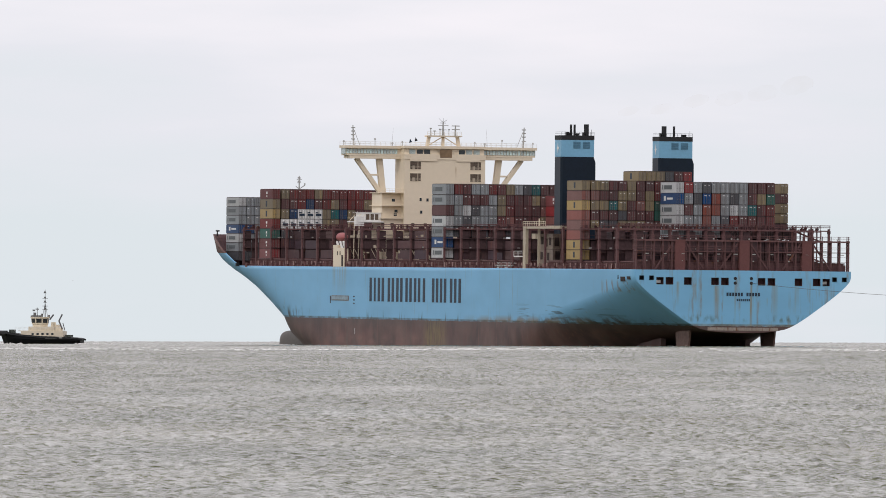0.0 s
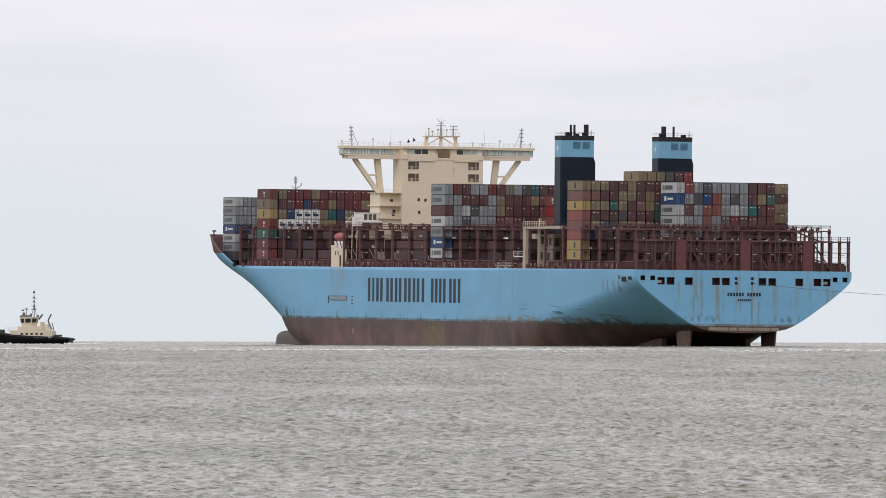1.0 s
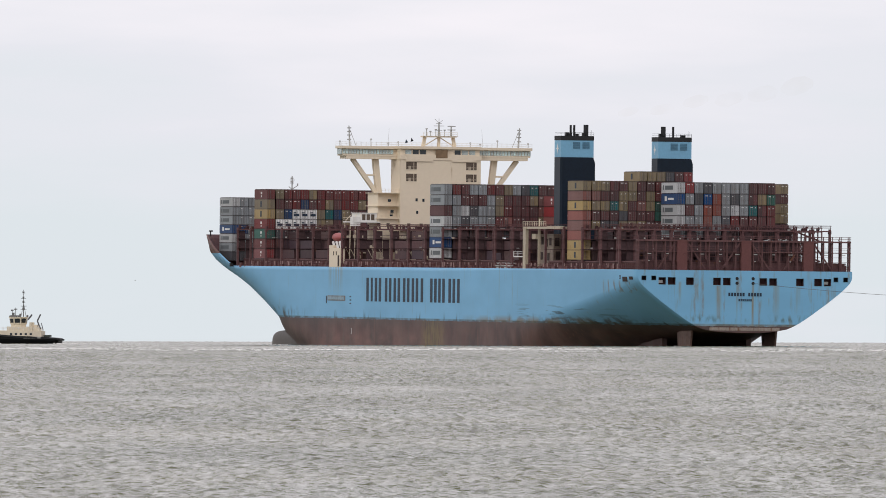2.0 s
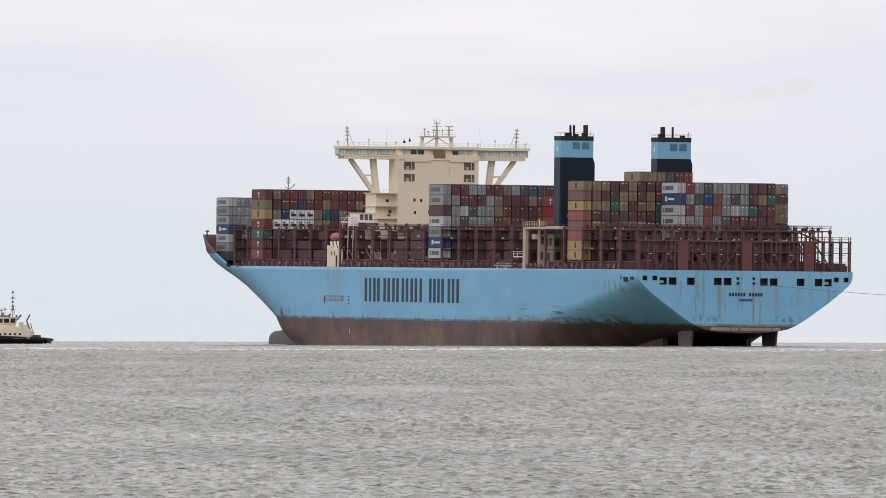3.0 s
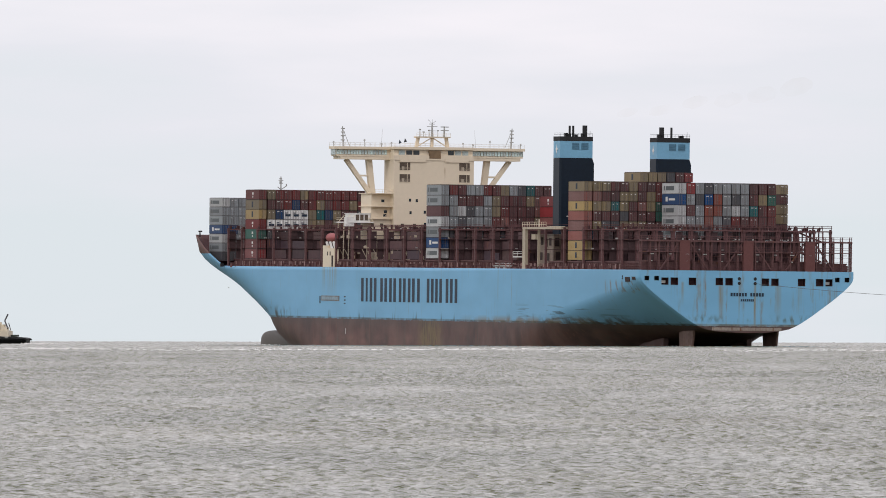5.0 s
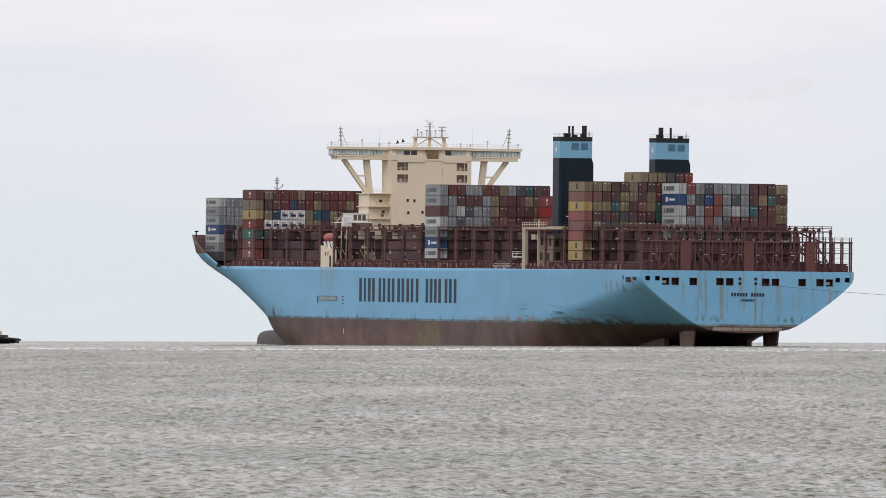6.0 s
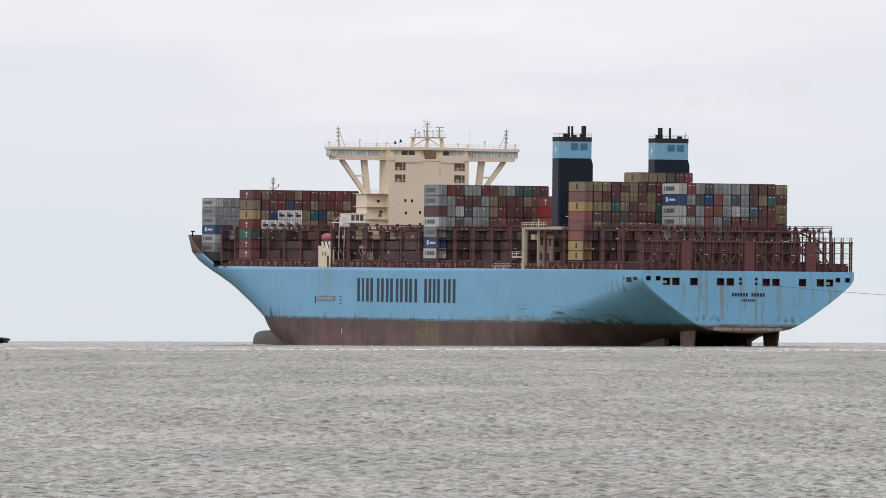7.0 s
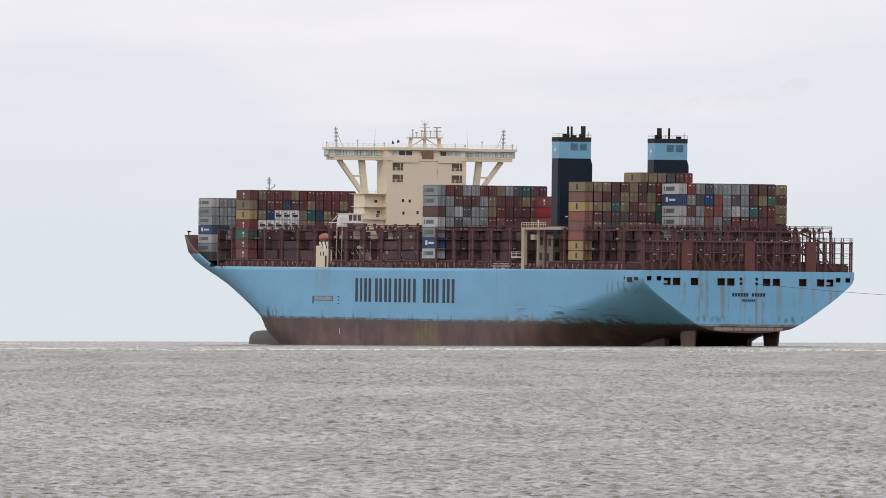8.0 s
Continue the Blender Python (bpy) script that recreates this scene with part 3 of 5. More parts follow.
def make_side_marks():
    """The shipping line's name on the side as plain bars; draught and door marks."""
    widths = [9.6, 7.6, 6.2, 6.8, 6.2, 6.4, None, 5.6, 2.0, 7.4, 6.0]
    for side in (1, -1):
        x = 226.0
        for w in widths:
            if w is None:
                x -= 4.6
                continue
            y = side * 29.53
            lo, hi = 10.55, 17.05
            ya, yb = min(y, y + side * .03), max(y, y + side * .03)
            bars = []
            if w < 3:
                bars.append((x - w, x, ya, yb, lo, hi))
            else:
                t = 2.1
                if w > 9:
                    bars.append((x - w / 2 - .8, x - w / 2 + .8, ya, yb, lo, hi))
                bars.append((x - t, x, ya, yb, lo, hi))
                bars.append((x - w, x - w + t, ya, yb, lo, hi))
            for bar in bars:
                part("name_bar", boxes(bar), M_LETTER, ship, "plain dark blue bar of a painted name")
            x -= w + 1.45
    # pilot door in the side
    part("pilot_door", boxes((245, 261, 29.5, 29.56, 10.6, 12.0)), mat("rusted_door_edge", (0.22, 0.20, 0.18), 0.7, vary=0.3, rust=0.8), ship, "shut shell door with rusty edge")
    part("door_panel", boxes((245.6, 260.4, 29.55, 29.6, 10.85, 11.75)), mat("faded_blue_door", (0.24, 0.35, 0.42), 0.6, vary=0.2, rust=0.3), ship, "faded blue shell door")
    part("door_mark", boxes((261.6, 262.5, 29.5, 29.54, 9.8, 11.9)), M_LETTER, ship, "short dark blue mark beside the shell door")
    for k in range(3):
        part("depth_tick", boxes((239.6, 241.0, 29.5, 29.54, 9.7 + k * .95, 10.05 + k * .95)), M_LETTER, ship, "small dark tick painted on the side")
    part("draught_mark", boxes((239, 239.3, 29.5, 29.54, 1.4, 3.0)), M_MARK, ship, "thin white draught mark")
    # mooring openings in the quarter follow the curve of the plating
    def shell_y(x, z):
        sec = [p for p in stern_section(x) if p[1] > 8]
        return float(np.interp(z, [p[1] for p in sec], [p[0] for p in sec]))
    for x, z, w, h in ((9.6, 17.5, 3.4, 1.25), (4.9, 17.8, 2.4, 0.8)):
        bm = bmesh.new()
        rim = []
        for xx, zz in ((x - w / 2, z - h / 2), (x + w / 2, z - h / 2), (x + w / 2, z + h / 2), (x - w / 2, z + h / 2)):
            y = shell_y(xx, zz)
            rim.append((bm.verts.new((xx, y + .17, zz)), bm.verts.new((xx, y - .6, zz))))
        for a, c in zip(rim, rim[1:] + rim[:1]):
            bm.faces.new((a[0], c[0], c[1], a[1]))
        bm.faces.new([r[0] for r in rim])
        bm.faces.new([r[1] for r in rim])
        part("side_opening", bm, M_DARK, ship, "dark mooring opening in the side")
    for x, z in ((13.5, 18.0), (353, 20.3)):
        part("side_fairlead", boxes((x - .5, x + .5, 28.6, 29.5, z - .5, z + .5)), M_BLACK, ship, "black fairlead plate")


make_side_marks()

# ---- deck structure ----
PITCH = 14.83
POSTS_AFT = [0.8 + PITCH * k for k in range(1, 6)]
POSTS_MID = [101.9 + PITCH * k for k in range(0, 11)]
POSTS_FWD = [262.0 + PITCH * k for k in range(0, 7)]


def half_beam(x):
    return min(29.2, breadth(x, DECK) - 0.5) if x > 284 else 29.2


# darker copy of the oxide red: shade behind the posts is in its colour
M_PANEL = mat("shaded_oxide_plating", (0.060, 0.031, 0.033), 0.8, vary=0.35, rust=0.4)


def make_lashing_bridges():
    bm = boxes((-0.3, 0.3, -0.26, 0.26, 0, 11.2), (-0.42, 0.42, -0.34, 0.34, 10.0, 10.5), (-0.42, 0.42, -0.34, 0.34, 0.0, 0.5))
    post_me = mesh_of("bridge_post", bm, M_BROWN)
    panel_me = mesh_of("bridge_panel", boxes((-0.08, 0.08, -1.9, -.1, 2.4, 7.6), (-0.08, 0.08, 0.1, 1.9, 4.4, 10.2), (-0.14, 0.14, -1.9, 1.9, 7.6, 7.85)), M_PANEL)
    bm = bmesh.new()
    beam(bm, (.12, -2.3, 22.4), (.12, 2.3, 27.8), 0.22)
    brace_me = mesh_of("bridge_brace", bm, M_BROWN2)
    for x in POSTS_AFT + POSTS_MID + POSTS_FWD:
        w = half_beam(x)
        bm = bmesh.new()
        box(bm, x - 0.62, x + 0.62, -w, w, 30.3, 30.6)
        for z in (31.3, 31.75):
            for dx in (-0.6, 0.6):
                box(bm, x + dx - .03, x + dx + .03, -w, w, z - .03, z + .03)
        br = part("lashing_bridge", bm, M_BROWN, ship, "oxide-red steel lashing bridge across the deck")
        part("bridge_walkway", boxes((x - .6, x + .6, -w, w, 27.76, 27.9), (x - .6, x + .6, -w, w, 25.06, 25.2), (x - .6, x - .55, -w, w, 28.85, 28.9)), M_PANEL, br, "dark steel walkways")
        n = max(4, round(2 * w / 4.92))
        for k in range(n + 1):
            y = -w + 2 * w * k / n
            placed("bridge_post", post_me, br, x, max(min(y, w - .26), -w + .26), DECK - 0.2)
            if k < n and k % 2 == 0 and not (x < 35 and y < -10):
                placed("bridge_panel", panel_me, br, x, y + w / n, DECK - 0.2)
        for k in range(1, n, 6):
            yc = -w + 2 * w * (k + .5) / n
            placed("bridge_brace", brace_me, br, x, yc, 0)
        bm = bmesh.new()
        rs = random.Random(int(x * 7))
        for k in range(9):
            y = rs.uniform(-w + 1, w - 1)
            z = rs.choice((25.3, 28.0, 30.6))
            box(bm, x - .66, x - .5, y, y + rs.uniform(.25, .8), z, z + rs.uniform(.12, .4))
        caps = bmesh.new()
        for k in range(26):
            y = rs.uniform(-w, w - .6)
            box(caps, x - .5, x - .5 + rs.uniform(.2, .9), y, y + rs.uniform(.12, .6), 30.6, 30.6 + rs.uniform(.3, 1.15))
        tagged(part("rod_bundles", caps, M_BROWN2, br, "lashing rods stowed on the bridge top"), kind="stuff")
        if 176 < x < 263:
            bits = bmesh.new()
            for k in range(16):
                y, z = rs.uniform(4, w - 1.4), rs.choice((22.4, 23.8, 25.3, 28.1, 28.3))
                box(bits, x - .72, x - .6, y, y + rs.uniform(.25, 1.0), z, z + rs.uniform(.25, .9))
                if k % 4 == 0:
                    beam(bits, (x - .7, y, 22.6), (x - .7, y + 1.3, 25.0), .14)
            tagged(part("store_fittings", bits, M_CREAM2, br, "dull cream fittings on the lashing bridge"), kind="stuff")
        tagged(part("lashing_gear", bm, M_STEEL, br, "pale bundles of lashing gear"), kind="stuff")


make_lashing_bridges()


def make_hatches():
    bm = boxes((-6.4, 6.4, -28.2, 28.2, 0.0, 2.0))
    for k in range(9):
        x = -6.2 + k * 1.55
        for s in (1, -1):
            box(bm, x - .12, x + .12, s * 28.45 - .3, s * 28.45 + .3, -.1, 1.75)
    box(bm, -6.5, 6.5, -28.5, 28.5, 1.95, 2.25)
    me = mesh_of("hatch_cover", bm, M_BROWN)
    for x in [(a + c) / 2 for g in (POSTS_AFT, POSTS_MID, POSTS_FWD) for a, c in zip(g, g[1:])] + [8.5]:
        if x < 335:
            placed("hatch_cover", me, ship, x, 0, DECK - 0.1)
    bm = boxes((-6.4, 6.4, -21, 21, 0.0, 2.0), (-6.5, 6.5, -21.3, 21.3, 1.95, 2.25))
    me = mesh_of("hatch_cover_narrow", bm, M_BROWN)
    for x in (343.5, 358.4, 372):
        placed("hatch_cover", me, ship, x, 0, DECK - 0.1)
    # deck-edge gear: bits along the side passage
    bm = bmesh.new()
    rs = random.Random(4)
    x = 14.0
    while x < 344:
        ln = rs.uniform(0.6, 3.2)
        h = rs.uniform(0.5, 1.7)
        box(bm, x, x + ln, 28.6, 29.15, DECK - .3, DECK - .3 + h)
        x += ln + rs.uniform(0.6, 3.0)
    tagged(part("deck_edge_fitting", bm, M_PLATE, ship, "red-brown fittings along the deck edge"), kind="stuff")
    bm = bmesh.new()
    x = 16.0
    while x < 344:
        box(bm, x, x + rs.uniform(.2, .9), 29.16, 29.3, DECK + rs.uniform(.1, 1.2), DECK + 1.5)
        x += rs.uniform(1.2, 6)
    tagged(part("side_locker", bm, mat("faded_red_lacquer", (0.26, 0.15, 0.14), .6, vary=.3), ship, "small red boxes on the deck edge"), kind="stuff")
    for s in (1, -1):
        bm = bmesh.new()
        for z in (DECK + .6, DECK + 1.1):
            box(bm, 1, 345, s * 29.25 - .025, s * 29.25 + .025, z - .025, z + .025)
        for k in range(116):
            box(bm, 1 + k * 3 - .03, 1 + k * 3 + .03, s * 29.25 - .03, s * 29.25 + .03, DECK - .3, DECK + 1.1)
        part("deck_rail", bm, M_BROWN, ship)


make_hatches()


def make_stern_frame():
    """Open steel frame over the stern with three broad plated columns."""
    bm = bmesh.new()
    for z, t in ((27.8, .4), (24.9, .2)):
        box(bm, 0.2, 2.2, -29.2, 29.2, z - t, z)
    for z in (28.4, 28.9):
        for x in (0.25, 2.1):
            box(bm, x - .04, x + .04, -29.2, 29.2, z - .04, z + .04)
    for z in (20.7, 21.2, 22.4, 23.6, 25.6, 26.1):
        box(bm, 0.2, 0.28, -29.2, 29.2, z - .035, z + .035)
    frame_ob = part("stern_frame", bm, M_BROWN, ship, "open oxide-red steel frame over the stern")
    me = mesh_of("stern_post", boxes((-.2, .2, -.16, .16, 0, 8.1), (-.1, .1, -.08, .08, 8.0, 9.2)), M_BROWN)
    ys = [-29 + 58 * k / 24 for k in range(25)]
    for y in ys:
        placed("stern_post", me, frame_ob, 0.6, y, DECK - .2)
        placed("stern_post", me, frame_ob, 1.9, y, DECK - .2)
    me = mesh_of("stern_column", boxes((-.7, .7, -1.35, 1.35, 0, 7.8)), M_PLATE)
    for y in (17.2, -0.35, -17.5):
        placed("stern_column", me, frame_ob, 0.75, y, DECK - .1, "broad plated red column")
    for y in (17.2, -0.35, -17.5):
        for s in (1, -1):
            bm = bmesh.new()
            beam(bm, (0.7, y + s * 1.4, 27.4), (0.7, y + s * 6.6, 20.2), .36)
            part("stern_brace", bm, M_BROWN, frame_ob)
    bm = bmesh.new()
    rs = random.Random(9)
    for k in range(12):
        y = -27.6 + k * 4.85
        box(bm, .05, .3, y, y + rs.uniform(.7, 1.2), 24.1, 24.28)
        box(bm, .05, .3, y + 1.6, y + 1.95, 27.95, 28.25)
        if k % 2:
            box(bm, .05, .3, y + .4, y + .75, 22.3, 22.5)
    tagged(part("deck_lamps", bm, M_STEEL, frame_ob, "pale lamps and gear on the frame"), kind="stuff")
    # added steelwork between frame and first lashing bridge, starboard: fills a bright gap in view
    bm = bmesh.new()
    for y in (-18.4, -20.6, -22.8, -25.2):
        for x in (11.4, 14.4):
            box(bm, x - .14, x + .14, y - .14, y + .14, DECK - .2, 30.4)
    for z in (22.6, 25.1, 27.8, 30.2):
        box(bm, 11.3, 14.5, -25.3, -18.3, z - .14, z)
        box(bm, 11.3, 11.38, -25.3, -18.3, z + .95, z + 1.05)
    for (ya, za), (yb, zb) in zip(((-18.6, 20.2), (-25.0, 22.6), (-18.6, 25.1), (-25.0, 27.8)), ((-25.0, 22.6), (-18.6, 25.1), (-25.0, 27.8), (-18.6, 30.2))):
        beam(bm, (12.2, ya, za), (12.2, yb, zb), .34, .8)
    part("filler_steelwork", bm, M_BROWN, ship, "added open oxide-red steelwork near the stern")
    # lower winch house behind the frame
    part("stern_house", boxes((4, 13, -20, 26, DECK - .2, 22.6), (5, 12, -27, -21, DECK - .2, 22.2)), M_BROWN2, ship, "low dark red-brown deck house")
    # the taller open frame next forward
    bm = bmesh.new()
    for k in range(24):
        y = -29 + 58 * k / 23
        box(bm, 15.0, 15.12, y - .06, y + .06, 30.6, 31.9)
    for z in (31.4, 31.9):
        box(bm, 14.9, 15.0, -29.1, 29.1, z - .05, z + .05)
    part("bridge_rail", bm, M_BROWN, ship)
    bm = bmesh.new()
    for x in (15.6, 30.5):
        for k in range(34):
            y = rs.uniform(-29, 29)
            h = rs.uniform(.3, 1.5)
            box(bm, x - .5, x - .5 + rs.uniform(.1, .9), y, y + rs.uniform(.1, .5), 30.6, 30.6 + h)
            if k % 3 == 0:
                beam(bm, (x - .3, y, 30.6), (x - .3, y + rs.uniform(-1.2, 1.2), 32.0), .1)
    tagged(part("lashing_rods", bm, M_BROWN2, ship, "bundles of lashing rods on the bridges"), kind="stuff")


make_stern_frame()


def cargo_rows():
    """Bays of boxes: bay start x, port edge y, base z, box height, first visible tier from the top downwards as strings by tier."""
    return [
        # bay, port edge, top z, height, rows from the top tier down (first letter is the port column)
        (46.4, 28.65, 43.2, 2.591, ["tttbbtbbrbtb", "ppbbttbtrgbb", "yttetbptmkbb", "pbbbkbbbmbbt", "ptkktttbbtbb", "p", "y", "y"], 0.12),
        (31.8, 7.75, 43.0, 2.896, ["lcgkggggbbb", "ugkuogkgbtm", "lbgooglgebr", "lggogkrbrbr", "gkgkgkgbbbb"], 0.0),
        (161.6, 28.65, 42.75, 2.87, ["grbggrbtgkebb", "ggbbbgtbbbtpb", "bglkggtrbbbpb", "lgkgggrpbbbtb", "gkbkkbbkbbbkb", "u", "l"], 0.10),
        (321.0, 28.65, 41.9, 2.80, ["rtrrrtrrrrrrb", "tbbrnbrtbrrtr", "ytnwwwtentbbk", "rwwwwwttbtbbk", "mkkkkkbbkbbbb", "r", "c"], 0.25),
        (366.2, 24.95, 39.75, 2.60, ["lggg", "gggg", "gggg", "ungg", "lggg", "gkkk", "kkkk"], 0.0)]


CARGO = []


def container_template(letter, height, long_mark, plain):
    word = BOX_COL[letter][0]
    ob = new("shipping_container")
    L, W, H = 12.19, 2.245, height - 0.17
    # dark core and door backing, coloured as the shade of the seams
    bm = boxes((0.25, L - .2, -1.0, 1.0, -.02, height - .03), (.085, .12, -1.04, 1.04, .1, H - .1))
    shade = len(bm.faces)
    box(bm, 0.1, L, -W / 2 + .06, W / 2 - .06, .08, H - .06)
    r = .11
    for y in (-W / 2 + r / 2, W / 2 - r / 2):
        for z in (r / 2, H - r / 2):
            box(bm, 0, L, y - r / 2, y + r / 2, z - r / 2, z + r / 2)
        for x in (r / 2, L - r / 2):
            box(bm, x - r / 2, x + r / 2, y - r / 2, y + r / 2, r, H - r)
    for z in (r / 2, H - r / 2):
        box(bm, 0, r, -W / 2 + r, W / 2 - r, z - r / 2, z + r / 2)
    # upright ribs of the corrugated sides
    for k in range(14):
        x = .6 + k * .82
        for s in (1, -1):
            box(bm, x, x + .4, s * (W / 2 - .055) - .02, s * (W / 2 - .055) + .02, r, H - r)
    body = part("body", bm, M_BOX[letter], ob)
    body.data.materials.append(M_GAP)
    for p in body.data.polygons:
        if p.index < shade:
            p.material_index = 1
    for s in (1, -1):
        bm = boxes((.04, .10, min(s * .04, s * 1.01), max(s * .04, s * 1.01), .16, H - .16))
        for z in (.55, H / 2, H - .6):
            box(bm, .02, .05, min(s * .08, s * .98), max(s * .08, s * .98), z - .05, z + .05)
        door = part("door", bm, M_BOX[letter], ob)
        bm = bmesh.new()
        for y in (.22 * s, .78 * s):
            box(bm, -.03, .03, y - .028, y + .028, .12, H - .12)
            box(bm, -.04, .03, y - .2, y + .05, H * .4, H * .4 + .07)
        part("lock_rod", bm, M_ROD, door)

    def marks(paint, label, *bars):
        for bar in bars:
            part("mark", boxes(bar), paint, ob, label)

    if long_mark:
        y = W / 2
        if letter in "lg":
            slate = mat("slate_marking", (0.10, 0.115, 0.12), .6)
            marks(slate, "plain slate panel of a painted mark", (3.2, 9.4, y - .03, y + .012, H * .32, H * .72), (10.2, 10.9, y - .03, y + .012, H * .3, H * .75))
        elif letter in "yt":
            marks(M_LETTER, "plain dark bar of a painted mark", (5.4, 6.6, y - .03, y + .012, H * .2, H * .82))
        elif letter in "un":
            marks(M_MARK, "plain white bar of a painted mark", (2.5, 7.0, y - .03, y + .012, H * .4, H * .6), (8, 9.5, y - .03, y + .012, H * .3, H * .75))
        elif letter in "rcm":
            marks(M_MARK, "plain white bar of a painted mark", (5.1, 6.3, y - .03, y + .012, H * .5, H * .75), (5.4, 6.0, y - .03, y + .012, H * .18, H * .38))
    else:
        if letter == "w":
            marks(M_LETTER, "plain dark bar of a painted mark", (-.06, .03, -.8, .75, H * .3, H * .55), (-.06, .03, .1, .85, H * .62, H * .72))
        elif plain < 3:
            # small stickers and number patches on the doors
            spots = (((.62, .72), (-.5, .74)), ((.7, .80),), ((.62, .82), (.28, .82), (-.6, .8)))[plain]
            marks(M_MARK, "small pale sticker on the door", *[(-.05, .03, y - .14, y + .14, H * z - .09, H * z + .09) for y, z in spots])
    tagged(ob, f"{word} corrugated steel shipping container with closed doors", "container", "containers stacked on the ship")
    return ob


def make_cargo():
    made, used = {}, set()
    rv = random.Random(21)

    def put(letter, height, mark, x, y, z):
        plain = rv.choice((0, 1, 1, 2, 3, 3)) if mark == 0 and letter != "w" else 0
        key = (letter, height, mark, plain)
        if key not in made:
            made[key] = container_template(letter, height, mark, plain)
        ob = made[key]
        if key in used:
            ob = copy_thing(ob, pose(x, y, z))
        used.add(key)
        CARGO.append((ob, pose(x, y, z)))

    for x, edge, top, h, rows, gap in cargo_rows():
        pitch = 2.51 if x < 60 else 2.455
        for i, row in enumerate(rows):
            for j, letter in enumerate(row):
                y = edge - 1.225 - j * pitch - (gap if j else 0)
                put(letter, h, 1 if j == 0 else 0, x, y, top - (i + 1) * h)
    # ninth tier, starboard edge column, and the lone red stack
    for j, letter in enumerate("tttkbc"):
        put(letter, 2.591, 1 if j == 0 else 0, 46.4, 13.1 - 1.22 - j * 2.51, 43.2)
    for i, letter in enumerate("tbttb"):
        put(letter, 2.591, 0, 46.4, -27.45, 42.95 - (i + 1) * 2.591)
    for i, letter in enumerate("ccp"):
        put(letter, 2.87, 1 if i == 0 else 0, 147.7, -0.5, 39.9 - (i + 1) * 2.87)
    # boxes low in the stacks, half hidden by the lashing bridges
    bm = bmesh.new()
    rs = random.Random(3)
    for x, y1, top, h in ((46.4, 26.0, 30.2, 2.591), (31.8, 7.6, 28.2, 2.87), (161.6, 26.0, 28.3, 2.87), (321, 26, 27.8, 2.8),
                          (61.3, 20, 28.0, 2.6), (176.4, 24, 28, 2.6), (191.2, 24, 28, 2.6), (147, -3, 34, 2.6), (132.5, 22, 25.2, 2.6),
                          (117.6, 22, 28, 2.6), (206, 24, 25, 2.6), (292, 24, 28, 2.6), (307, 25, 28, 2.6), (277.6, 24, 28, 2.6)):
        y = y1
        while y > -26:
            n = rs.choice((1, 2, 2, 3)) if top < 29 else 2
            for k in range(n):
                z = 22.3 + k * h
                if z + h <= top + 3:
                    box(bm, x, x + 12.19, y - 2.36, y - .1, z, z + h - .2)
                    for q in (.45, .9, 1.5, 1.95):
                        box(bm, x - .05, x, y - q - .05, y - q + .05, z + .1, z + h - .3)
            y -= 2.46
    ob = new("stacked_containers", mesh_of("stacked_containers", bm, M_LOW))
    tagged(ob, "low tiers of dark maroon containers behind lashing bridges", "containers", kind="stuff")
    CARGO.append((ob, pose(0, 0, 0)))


make_cargo()


